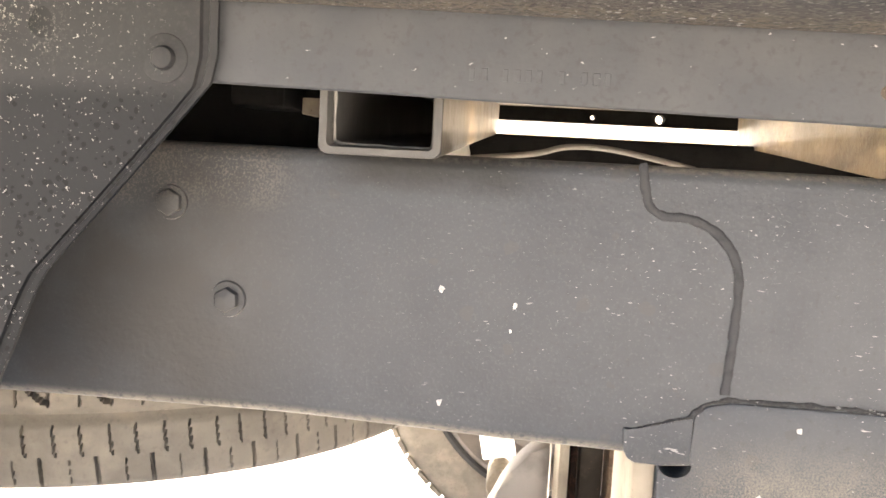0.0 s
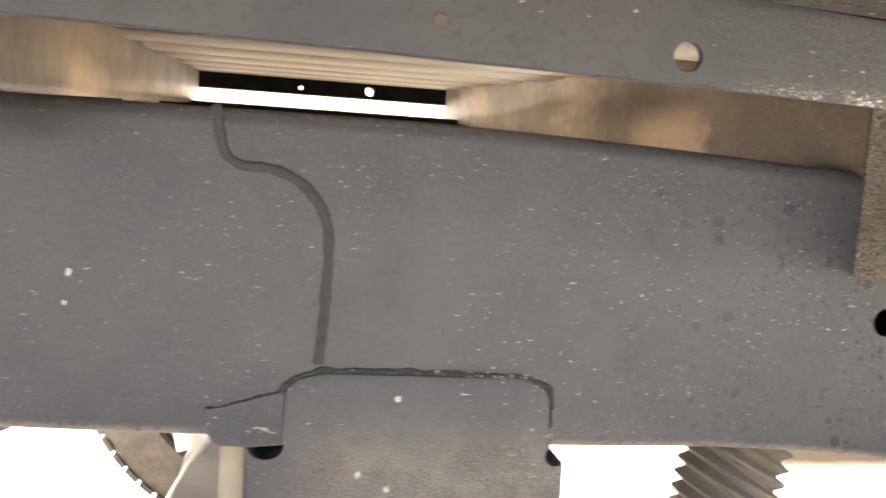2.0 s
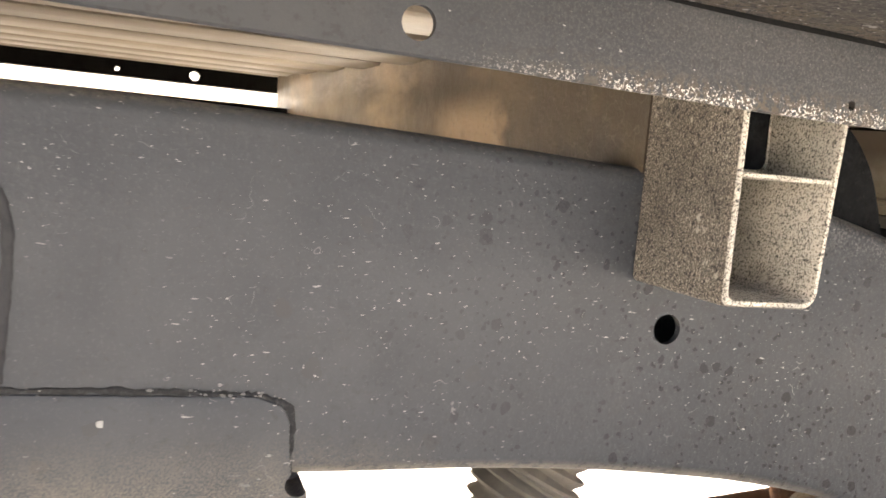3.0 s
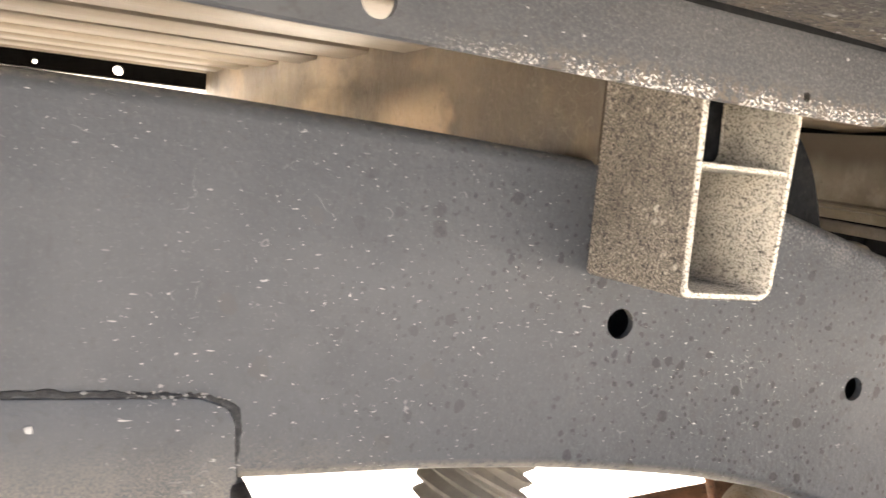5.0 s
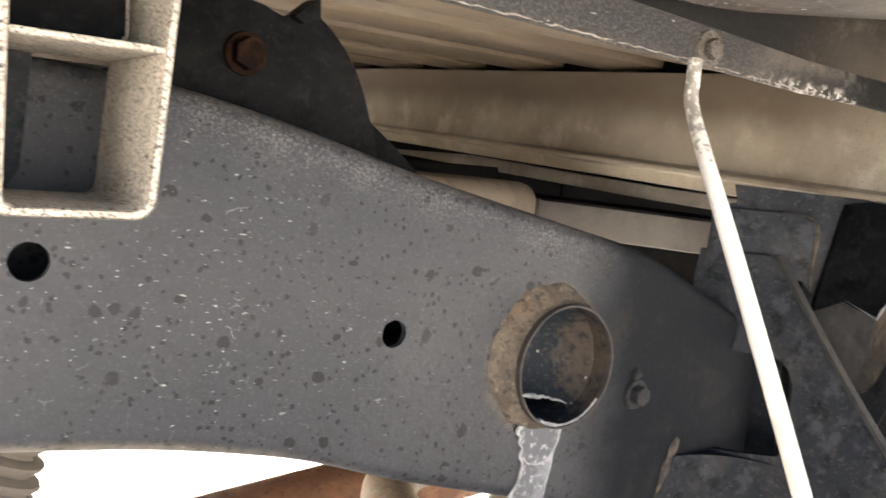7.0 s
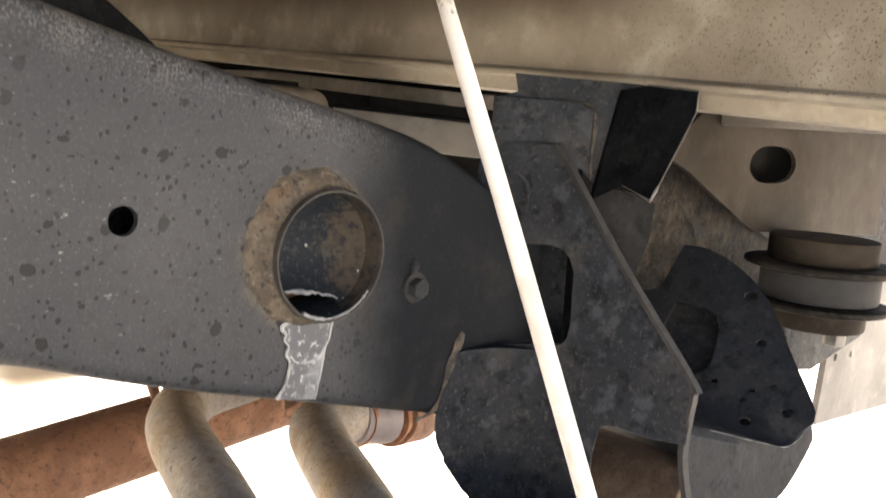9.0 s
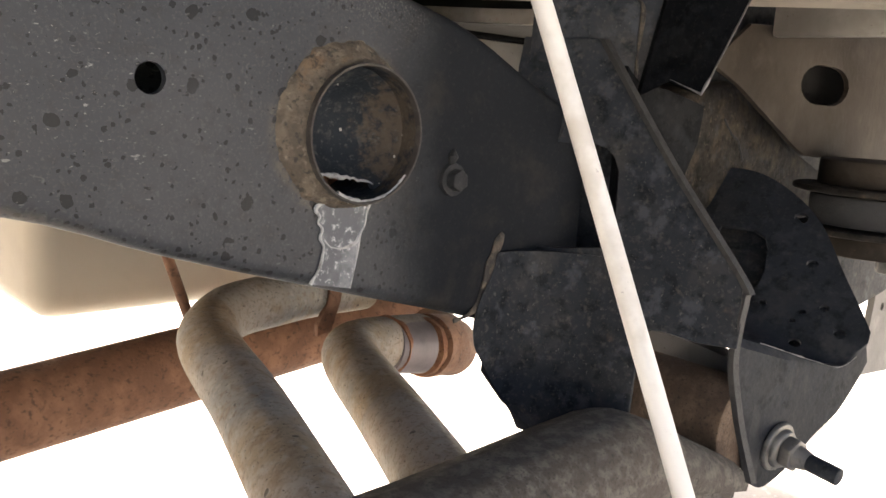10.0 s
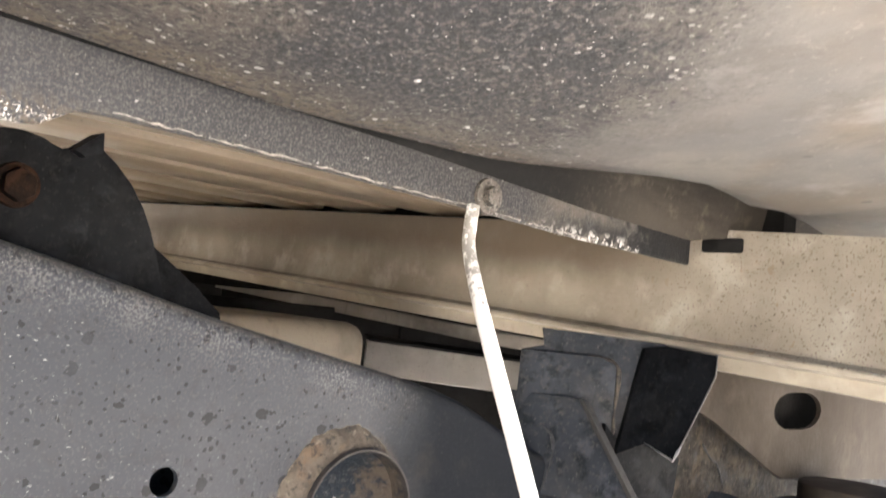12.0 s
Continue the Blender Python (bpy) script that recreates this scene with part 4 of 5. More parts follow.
# ---------------------------------------------------------------- bed floor and cross sills
floor_thing = thing("bed_floor", "beige ribbed steel truck bed floor seen from below", "bed floor")
prof = []


def lift(y):
    """The bed sits a little higher on its far side."""
    return 0.04 * (y - 0.5)


y = 0.42
while y < 1.6:
    prof += [(y + d, 0.861 + e + lift(y)) for d, e in ((0, 0), (0.003, -0.002), (0.066, -0.002), (0.069, 0), (0.078, 0.042), (0.081, 0.045), (0.131, 0.045), (0.134, 0.042))]
    y += 0.143
part("ribbed_sheet", skin([[(x, a, b) for a, b in prof] for x in (-1.4, -0.5, 0.4, 1.06)], closed=False), FLOORTAN, floor_thing)
side = thing("far_bed_side", "dark underside of the far bed side with two holes", "body flange")
far = part("side_sheet", box(-1.4, 1.06, 1.6, 1.63, 0.876, 1.3), DARK, side)
part("top_rail", box(-1.4, 1.06, 1.585, 1.65, 1.3, 1.33, 0.006), DARK, side)
carve(far, [cyl((0.248, 1.5, 0.889), (0.248, 1.7, 0.889), 0.0085, seg=24), cyl((0.128, 1.5, 0.887), (0.128, 1.7, 0.887), 0.0045, seg=16)])
thing("bed_side_wall", "plain inner wall of the truck bed side", "body panel", bm=box(-1.4, 1.06, 0.40, 0.43, 0.9, 1.4), material=DARK)
thing("bed_load_floor", "plain steel load floor of the bed", "bed floor", bm=prism([(-1.4, 0.43, 0.915), (1.2, 0.43, 0.915), (1.2, 1.62, 0.965), (-1.4, 1.62, 0.965)], (0, 0, 0.02)), material=DARK)
thing("bed_front_wall", "plain dark front wall of the truck bed", "body panel", bm=box(1.08, 1.1, 0.40, 1.63, 0.77, 1.4), material=DARK)
frail = thing("far_frame_rail", "dark far frame rail of the truck", "frame rail")
part("web", box(-1.4, 2.6, 1.47, 1.53, 0.69, 0.846, 0.008), DARK, frail)
part("lower_flange", box(-1.4, 2.6, 1.44, 1.53, 0.682, 0.69, 0.002), DARK, frail)


def rect_loop(x0, x1, y, z0, z1, r):
    out = []
    for cx, cz, a0 in ((x1 - r, z1 - r, 0), (x0 + r, z1 - r, 90), (x0 + r, z0 + r, 180), (x1 - r, z0 + r, 270)):
        for k in range(5):
            a = radians(a0 + 22.5 * k)
            out.append((cx + r * math.cos(a), y, cz + r * math.sin(a)))
    return out


sill_a = thing("cross_sill", "beige hollow steel cross sill with an open end", "cross sill", "cross sills under the bed")
part("end_rim", skin([rect_loop(-0.1025, -0.0455, 0.455, 0.803, 0.8635, 0.003), rect_loop(-0.1065, -0.0415, 0.455, 0.7995, 0.869, 0.005), rect_loop(-0.107, -0.041, 0.457, 0.799, 0.8695, 0.005)]), RIM, sill_a, "grey rim of the open end")
part("tube_wall", skin([rect_loop(-0.107, -0.041, 0.457, 0.799, 0.8695, 0.005), rect_loop(-0.107, -0.041, 1.0, 0.822, 0.884, 0.008), rect_loop(-0.107, -0.041, 1.57, 0.846, 0.907, 0.008)]), STAINED_SHEEN, sill_a)
part("lining", skin([rect_loop(-0.1015, -0.0465, 1.3, 0.84, 0.862, 0.004), rect_loop(-0.1015, -0.0465, 0.4575, 0.8040, 0.862, 0.003), rect_loop(-0.1025, -0.0455, 0.4555, 0.803, 0.8635, 0.003)]), LINING, sill_a, "grey lining of the open tube")
part("sealant_bead", sweep(curve_points([(-0.1005, 0.466, 0.85), (-0.1005, 0.466, 0.812), (-0.0985, 0.466, 0.8055), (-0.09, 0.466, 0.8045), (-0.06, 0.466, 0.8045), (-0.048, 0.466, 0.8045)], 8), 0.0011, 8, None, 0.8), STEEL, sill_a, "glossy grey sealant bead")

sill_b = thing("cross_sill", "speckled beige cross sill on a tall open bracket", "cross sill", "cross sills under the bed")


def cap_loop(y, o, r):
    """Section of the bracket: o shrinks it, r rounds the lower corners."""
    x0, x1b, x1t, z0, z1 = 0.4365 + o, 0.491 - o, 0.4995 - o, 0.7295 + o, 0.868 - o
    out = [(x1t, y, z1), (x0, y, z1), (x0, y, z0 + 0.004)]
    for k in range(5):
        a = radians(180 + 22.5 * k)
        out.append((x0 + 0.004 + 0.004 * math.cos(a), y, z0 + 0.004 + 0.004 * math.sin(a)))
    for k in range(5):
        a = radians(270 + 20 * k)
        out.append((x1b - r + r * math.cos(a), y, z0 + r + r * math.sin(a)))
    return out


part("bracket_wall", skin([cap_loop(0.4305, 0.0004, 0.008), cap_loop(0.4315, 0.0, 0.008), cap_loop(0.507, 0.0, 0.008), cap_loop(0.507, 0.0022, 0.008)]), SPECK, sill_b)
part("bracket_lining", skin([cap_loop(0.507, 0.0038, 0.006), cap_loop(0.4312, 0.0038, 0.006), cap_loop(0.4295, 0.003, 0.006), cap_loop(0.4295, 0.0012, 0.008), cap_loop(0.4305, 0.0005, 0.008)]), SPECKLIGHT, sill_b, "pale bare steel lining")
part("shelf", box(0.4405, 0.493, 0.4305, 0.506, 0.7895, 0.792, 0.0006, 1), SPECKLIGHT, sill_b)
part("inner_gusset", prism([(0.4405, 0.505, 0.734), (0.452, 0.505, 0.734), (0.457, 0.505, 0.742), (0.46, 0.505, 0.789), (0.4405, 0.505, 0.789)], (0, 0.002, 0)), BLACK, sill_b)
part("beam", skin([[(0.4365, 0.509, 0.788), (0.4365, 0.509, 0.864), (0.495, 0.509, 0.864), (0.495, 0.509, 0.788)],
                   [(0.423, 0.75, 0.79), (0.42, 0.75, 0.874), (0.49, 0.75, 0.874), (0.49, 0.75, 0.79)],
                   [(0.409, 1.0, 0.80), (0.407, 1.0, 0.883), (0.47, 1.0, 0.883), (0.47, 1.0, 0.80)],
                   [(0.384, 1.45, 0.838), (0.382, 1.45, 0.902), (0.46, 1.45, 0.902), (0.46, 1.45, 0.838)],
                   [(0.381, 1.58, 0.845), (0.380, 1.58, 0.906), (0.46, 1.58, 0.906), (0.46, 1.58, 0.845)]], caps=True), STAINED_SHEEN, sill_b)
# dark sheet added in place of a shaded opening, with its pale edge
part("opening_shade", prism([(0.4405, 0.4769, 0.7935), (0.4840, 0.4769, 0.7935), (0.4885, 0.4769, 0.797), (0.4895, 0.4769, 0.803), (0.4880, 0.4769, 0.864), (0.4405, 0.4769, 0.864)], (0, 0.002, 0)), SHACKLE, sill_b, "added dark sheet for the shaded opening in the upper hollow")
part("opening_edge", sweep(curve_points([(0.443, 0.4764, 0.794), (0.4840, 0.4764, 0.794), (0.4882, 0.4764, 0.7972), (0.4893, 0.4764, 0.803), (0.4880, 0.4764, 0.845)], 5), 0.0006, 7, None, 0.6), SPECKLIGHT, sill_b, "pale bare edge of the opening")
# added dark sheet stands for the shade deep in the upper hollow
part("hollow_shade", box(0.4405, 0.4955, 0.5005, 0.5035, 0.7935, 0.864), DARK, sill_b, "added dark sheet for the shade in the upper hollow")

# front cross sill of the bed
beam = thing("front_cross_sill", "pale dusty steel front cross sill with rust pits", "cross sill", "cross sills under the bed")
loops = []
for y in (0.2, 0.35, 0.5, 0.8, 1.2, 1.6):
    g = 0.05 * (y - 0.55)
    loops.append([(1.03, y, 0.8525 + 0.04 * (y - 0.5)), (1.03, y, 0.78 + g), (1.028, y, 0.771 + g), (1.02, y, 0.768 + g), (1.02, y, 0.764 + g), (1.033, y, 0.762 + g), (1.036, y, 0.752 + g), (1.06, y, 0.750 + g), (1.075, y, 0.752 + g), (1.075, y, 0.852 + 0.04 * (y - 0.5)), (1.05, y, 0.852 + 0.04 * (y - 0.5))])
part("channel", skin(loops, caps=True), BEAM, beam)
loops = []
for y in (0.2, 0.35, 0.5, 0.8, 1.2, 1.6):
    g = 0.05 * (y - 0.55)
    loops.append([(1.017, y, 0.7665 + g), (1.017, y, 0.7635 + g), (1.030, y, 0.7610 + g), (1.033, y, 0.7505 + g), (1.06, y, 0.7485 + g), (1.06, y, 0.7500 + g), (1.036, y, 0.752 + g), (1.033, y, 0.762 + g)])
part("lower_lip", skin(loops, caps=True), LIP, beam, "dusty lower lip, coloured paler for light from the ground")

# ---------------------------------------------------------------- left: wheel arch liner
liner = thing("wheel_arch_liner", "grey black plastic wheel arch liner with grit and droplets", "liner")
edge = [(-0.148, 0.93), (-0.148, 0.868), (-0.148, 0.844), (-0.151, 0.830), (-0.161, 0.8176), (-0.198, 0.7745), (-0.234, 0.733), (-0.2393, 0.7226), (-0.2444, 0.7106), (-0.2519, 0.6911), (-0.2579, 0.6774), (-0.28, 0.6)]
loops = []
for x, z in edge:
    loops.append([(x, 0.4165, z), (x, 0.4135, z), (x - 0.0035, 0.4125, z - 0.001), (x - 0.0045, 0.4145, z - 0.001), (x - 0.0075, 0.4145, z - 0.0015), (x - 0.0085, 0.4125, z - 0.002), (x - 0.02, 0.4128, z - 0.002), (x - 0.16, 0.405, z - 0.002), (x - 0.5, 0.36, z - 0.002)])
part("liner_sheet", skin(loops, closed=False), PLASTIC, liner)
clip = part("push_clip", cyl((-0.174, 0.4135, 0.841), (-0.174, 0.4085, 0.841), 0.0065, 0.0052, 28, 0.0008), PLASTIC, liner)
part("clip_flange", cyl((-0.174, 0.4145, 0.841), (-0.174, 0.412, 0.841), 0.0125, 0.0118, 36, 0.0005), PLASTIC, clip)

# unseen wall, added to keep light from the left off the rail
thing("light_block_wall", "plain unseen wall added to block light from the left", "body panel", bm=box(-0.54, -0.52, 0.40, 0.505, 0.28, 0.92), material=DARK)

# ---------------------------------------------------------------- rounded shackle bracket behind the rail
brk = thing("shackle_bracket", "black rounded steel bracket plate with a rusty bolt", "bracket")
part("plate", prism([(0.50, 0.56, 0.74), (0.50, 0.56, 0.83), (0.54, 0.56, 0.833), (0.572, 0.56, 0.836), (0.583, 0.56, 0.834), (0.592, 0.56, 0.829), (0.604, 0.56, 0.834), (0.612, 0.56, 0.835), (0.622, 0.56, 0.828), (0.632, 0.56, 0.818), (0.640, 0.56, 0.806), (0.646, 0.56, 0.794), (0.652, 0.56, 0.778), (0.658, 0.56, 0.758), (0.664, 0.56, 0.735), (0.66, 0.56, 0.70)], (0, 0.006, 0), 0.001), SHACKLE, brk)
part("tab", prism([(0.596, 0.552, 0.830), (0.610, 0.552, 0.842), (0.611, 0.552, 0.831), (0.602, 0.552, 0.827)], (0, 0.02, 0)), SHACKLE, brk)
part("inner_plate", prism([(0.60, 0.62, 0.70), (0.60, 0.62, 0.80), (0.675, 0.62, 0.789), (0.692, 0.62, 0.777), (0.71, 0.62, 0.764), (0.729, 0.62, 0.749), (0.74, 0.62, 0.70)], (0, 0.006, 0), 0.001), SHACKLE, brk)
hexagon_bolt("bolt", (0.572, 0.56, 0.807), (0, -1, 0), 0.0092, 0.009, brk, 0.0122, "dark rusty bolt head", material=DARKRUST)

# ---------------------------------------------------------------- right: suspension bracket
hanger = thing("control_arm_bracket", "black pressed steel control arm bracket with holes", "bracket")
def lean(y, z):
    """Where the rear plate of the bracket stands: its x at a given y and height."""
    return (0.9544 - 0.3783 * y + 0.1598 * z) / 0.9118


tp = part("side_plate", prism([(lean(y, z), y, z) for y, z in ((0.545, 0.7115), (0.4912, 0.7115), (0.377, 0.556), (0.3735, 0.531), (0.373, 0.5163), (0.395, 0.5161), (0.4168, 0.5198), (0.425, 0.5203), (0.4295, 0.517), (0.4299, 0.4975), (0.4276, 0.4623), (0.4353, 0.4445), (0.4748, 0.4311), (0.4924, 0.4403), (0.512, 0.452), (0.53, 0.47), (0.535, 0.60), (0.545, 0.69))], (0.0055, 0.0023, -0.001), 0.001), BLACK, hanger)
carve(tp, [prism([(lean(y, z) - 0.02, y - 0.008, z) for y, z in ((0.4953, 0.6385), (0.4834, 0.6395), (0.4745, 0.637), (0.4690, 0.6315), (0.4645, 0.6221), (0.46, 0.5856), (0.4605, 0.575), (0.464, 0.5695), (0.4904, 0.5656), (0.5121, 0.5635), (0.525, 0.563), (0.525, 0.6385))], (0.05, 0.02, 0))])
loops = []
for k in range(26):
    z = 0.431 + 0.1325 * k / 25
    left = smooth(z, [(0.431, 0.9330), (0.4425, 0.9185), (0.4669, 0.8984), (0.4886, 0.8834), (0.5095, 0.8674), (0.5176, 0.8605), (0.5245, 0.8741), (0.5373, 0.884), (0.5566, 0.8904), (0.5635, 0.8945)])
    a, m, b = Vector((left, FACE - 0.003, z)), Vector((max(left, lean(FACE - 0.003, z)), FACE - 0.003, z)), Vector((lean(0.462, z) - 0.0015, 0.462, z))
    face = [a * (1 - q) ** 2 + m * 2 * q * (1 - q) + b * q * q for q in (0, 0.12, 0.25, 0.38, 0.5, 0.62, 0.75, 0.88, 1)]
    loops.append(face + [p + Vector((0.003, 0.004, 0)) for p in reversed(face)])
part("lap_plate", skin(loops, caps=True), BLACK, hanger, angle=60)
part("inner_plate", prism([(0.975, 0.575, 0.65), (1.015, 0.484, 0.65), (1.015, 0.484, 0.54), (0.975, 0.575, 0.54)], (0.004, 0.001, 0)), BLACK, hanger)
part("weld_bead", sweep(curve_points([(0.8975, 0.5075, 0.576), (0.893, 0.507, 0.5695), (0.888, 0.507, 0.5571), (0.885, 0.507, 0.5414), (0.8795, 0.507, 0.5295), (0.869, 0.507, 0.5225), (0.856, 0.5075, 0.5195)], 8), [0.0022 + 0.0024 * math.sin(math.pi * min(1, k / 40)) for k in range(49)], 12, ((0, 1, 0), 0.3), 0.7), DUSTWELD, hanger, "dusty brown weld bead")
part("weld_bead", sweep(curve_points([(0.9475, 0.507, 0.641), (0.9535, 0.505, 0.661), (0.955, 0.505, 0.672), (0.952, 0.506, 0.683), (0.942, 0.508, 0.69)], 8), 0.0012, 8, ((0, 1, 0), 0.5), 0.9), WELD, hanger)
part("weld_bead", sweep(curve_points([(0.978, 0.4985, 0.7435), (0.9895, 0.4842, 0.742), (0.993, 0.479, 0.732), (0.9925, 0.4795, 0.70), (0.994, 0.479, 0.668)], 8), 0.0013, 8, None, 1.1), DUSTWELD, hanger, "dusty brown weld bead")
strip = [(0.9675, 0.491, 0.7115), (0.977, 0.4335, 0.632), (0.9885, 0.3775, 0.5605), (0.989, 0.3752, 0.55), (0.986, 0.3754, 0.531), (0.9857, 0.3757, 0.505), (0.9887, 0.3708, 0.4762), (0.9919, 0.3653, 0.453), (0.9964, 0.3577, 0.4259)]
loops = [[(x - 0.002, y + 0.003, z), (x - 0.002, y - 0.0012, z), (x + 0.0035, y - 0.0022, z), (x + 0.0035, y + 0.003, z)] for x, y, z in curve_points(strip, 5)]
part("edge_flange", skin(loops, caps=True), WORNDARK, hanger, "worn grey edge flange")

# front wall of the bracket: a pressing that steps out along a crease
top_edge = curve_points([(1.235, 0.59, 0.608), (1.2518, 0.5501, 0.6139), (1.2636, 0.5164, 0.6136), (1.2629, 0.4789, 0.5989), (1.2526, 0.4433, 0.5749), (1.2287, 0.4069, 0.5363), (1.2117, 0.3804, 0.5086), (1.2044, 0.3703, 0.4972)], 6)
crease_in = curve_points([(1.147, 0.485, 0.479), (1.1538, 0.4563, 0.4765), (1.1598, 0.4336, 0.4743), (1.1642, 0.4149, 0.472), (1.1689, 0.3969, 0.4701), (1.1800, 0.3830, 0.4730), (1.1920, 0.3740, 0.4825), (1.1985, 0.3690, 0.4891)], 6)
crease_out = curve_points([(1.041, 0.405, 0.5088), (1.0479, 0.4037, 0.5068), (1.0804, 0.3971, 0.4971), (1.1092, 0.3912, 0.4879), (1.1394, 0.385, 0.4787), (1.1709, 0.3786, 0.4709), (1.1934, 0.374, 0.4790), (1.203, 0.3715, 0.4855)], 6)
foot_edge = curve_points([(1.072, 0.3988, 0.3896), (1.0779, 0.3976, 0.388), (1.0959, 0.3939, 0.3819), (1.1247, 0.388, 0.3947), (1.1495, 0.383, 0.4149), (1.1763, 0.3775, 0.4305), (1.198, 0.3731, 0.455), (1.2085, 0.3709, 0.4713)], 6)
loops = []
for a, b, c, d in zip(top_edge, crease_in, crease_out, foot_edge):
    face = [a, a.lerp(b, 0.35), a.lerp(b, 0.7), a.lerp(b, 0.92), b.lerp(c, 0.12), b.lerp(c, 0.5), b.lerp(c, 0.9), c.lerp(d, 0.06), c.lerp(d, 0.3), c.lerp(d, 0.65), d]
    loops.append(face + [p + Vector((0.004, 0.0035, -0.001)) for p in reversed(face)])
bp = part("outer_plate", skin(loops, caps=True), OUTER, hanger, "blue-black creased outer plate with dust", angle=55)
up = Vector((-0.7, -0.25, 0.67)).normalized()
carve(bp, [cyl(Vector(p) - up * 0.012, Vector(p) + up * 0.012, r, seg=20) for p, r in (((1.2488, 0.4604, 0.5773), 0.0062), ((1.2235, 0.4337, 0.5409), 0.005), ((1.1829, 0.4549, 0.5064), 0.0032), ((1.1720, 0.4175, 0.4810), 0.005), ((1.1932, 0.3905, 0.4935), 0.005), ((1.2019, 0.4094, 0.5092), 0.004), ((1.1918, 0.423, 0.5038), 0.0028), ((1.1832, 0.4272, 0.4963), 0.0026))]
      + [prism([Vector(p) - up * 0.015 for p in ((1.2147, 0.52, 0.564), (1.2241, 0.4922, 0.5634), (1.2237, 0.480, 0.5577), (1.2180, 0.4735, 0.548), (1.2014, 0.4658, 0.5298), (1.1870, 0.4655, 0.5125), (1.1735, 0.4803, 0.506), (1.17, 0.52, 0.516))], up * 0.03)])
rng = random.Random(5)
# pale ragged line paints the highlight along the crease
part("crease_highlight", sweep([p + Vector((-0.001, -0.0016, 0.0008)) for p in crease_out[10:36]], [rng.uniform(0.0001, 0.0007) for k in crease_out[10:36]], 7, None, 1.2), CHIP, hanger, "pale line added as the highlight on the crease")
inset = Vector((0.022, 0.012, -0.012))
part("back_plate", skin([[a.lerp(b, 0.06) + inset, a.lerp(b, 0.5) + inset, a.lerp(b, 0.97) + inset] for a, b in list(zip(top_edge, crease_in))[:-3]], closed=False), BLACK, hanger)
part("upper_box", prism([(0.950, 0.543, 0.668), (0.950, 0.543, 0.708), (0.951, 0.542, 0.744), (0.962, 0.528, 0.748), (0.959, 0.531, 0.762), (1.020, 0.452, 0.759), (1.014, 0.459, 0.747), (1.000, 0.478, 0.675), (0.989, 0.491, 0.650)], (0.004, 0.003, 0), 0.0008), BLACK, hanger)
part("upper_lip", prism([(0.948, 0.540, 0.668), (0.948, 0.540, 0.744), (0.986, 0.491, 0.744), (0.994, 0.482, 0.738), (0.994, 0.482, 0.668)], (-0.003, -0.002, 0), 0.0008), BLACK, hanger)
part("channel_wall", prism([(1.0033, 0.4643, 0.7542), (1.0063, 0.4442, 0.7584), (1.0094, 0.4075, 0.7553), (1.0064, 0.4058, 0.7404), (0.9938, 0.4214, 0.6884), (0.9910, 0.4254, 0.6771), (0.9904, 0.4497, 0.6862), (0.9856, 0.4702, 0.6734)], (0.004, 0.006, 0), 0.0008), PITCH, hanger, "channel wall coloured black for the shade inside")
part("lower_web", prism([(0.985, 0.481, 0.695), (0.995, 0.477, 0.683), (1.019, 0.470, 0.681), (1.054, 0.458, 0.671), (1.052, 0.459, 0.642), (1.035, 0.464, 0.60), (1.03, 0.466, 0.55), (0.99, 0.482, 0.55)], (0.003, 0.01, 0), 0.0008), SHACKLE, hanger)
# thin pale strips draw the highlights on these two edges
part("edge_highlight", sweep([(1.019, 0.451, 0.758), (1.013, 0.458, 0.747), (0.998, 0.477, 0.675)], 0.0006, 8), EDGE, hanger, "thin pale strip added as an edge highlight")
part("edge_highlight", sweep([(1.0049, 0.4450, 0.7584), (1.0081, 0.4067, 0.7554), (1.0051, 0.4051, 0.7405), (0.9925, 0.4207, 0.6886)], 0.0006, 8), EDGE, hanger, "thin pale strip added as an edge highlight")
part("torn_edge", sweep([(0.9887, 0.4486, 0.6865), (0.9889, 0.4377, 0.6825), (0.9891, 0.4242, 0.6774), (0.9907, 0.4221, 0.6840), (0.9919, 0.4203, 0.6887)], [0.0003, 0.0008, 0.001, 0.0006, 0.0003], 8, None, 1.6), CHIP, hanger, "torn whitish edge")
nut = thing("pivot_bolt", "dirty steel pivot bolt with nut and long thread", "bolt")
seat, out = Vector((1.107, 0.393, 0.4136)), Vector((-0.1, -0.985, -0.1)).normalized()
part("washer", cyl(seat, seat + out * 0.004, 0.0205, 0.0195, seg=28, bevel=0.001), STEEL, nut)
part("collar", cyl(seat + out * 0.004, seat + out * 0.009, 0.0165, 0.0145, seg=28, bevel=0.001), STEEL, nut)
part("nut", cyl(seat + out * 0.009, seat + out * 0.019, 0.0135, seg=6, bevel=0.0015), STEEL, nut)
for k in range(4):
    part("thread", cyl(seat + out * (0.0192 + 0.0024 * k), seat + out * (0.0214 + 0.0024 * k), 0.0096 - 0.0006 * k, 0.0088 - 0.0006 * k, seg=20), STEEL, nut)
part("stud", cyl(seat + out * 0.028, seat + out * 0.053, 0.0068, seg=20, bevel=0.0012), BLACK, nut)
bush = thing("bushing", "rusty brown cylindrical suspension bushing with a pale sleeve", "bushing")
part("sleeve", cyl((1.068, 0.502, 0.434), (1.068, 0.4035, 0.434), 0.0365, seg=40, bevel=0.002), BUSH, bush)
part("stop_block", prism([(1.112, 0.60, 0.4735), (1.112, 0.528, 0.4744), (1.112, 0.4944, 0.4763), (1.112, 0.4408, 0.4704), (1.112, 0.425, 0.466), (1.112, 0.425, 0.43), (1.112, 0.60, 0.43)], (0.02, 0, 0), 0.003), PALEPLATE, bush, "pale grey stop block")

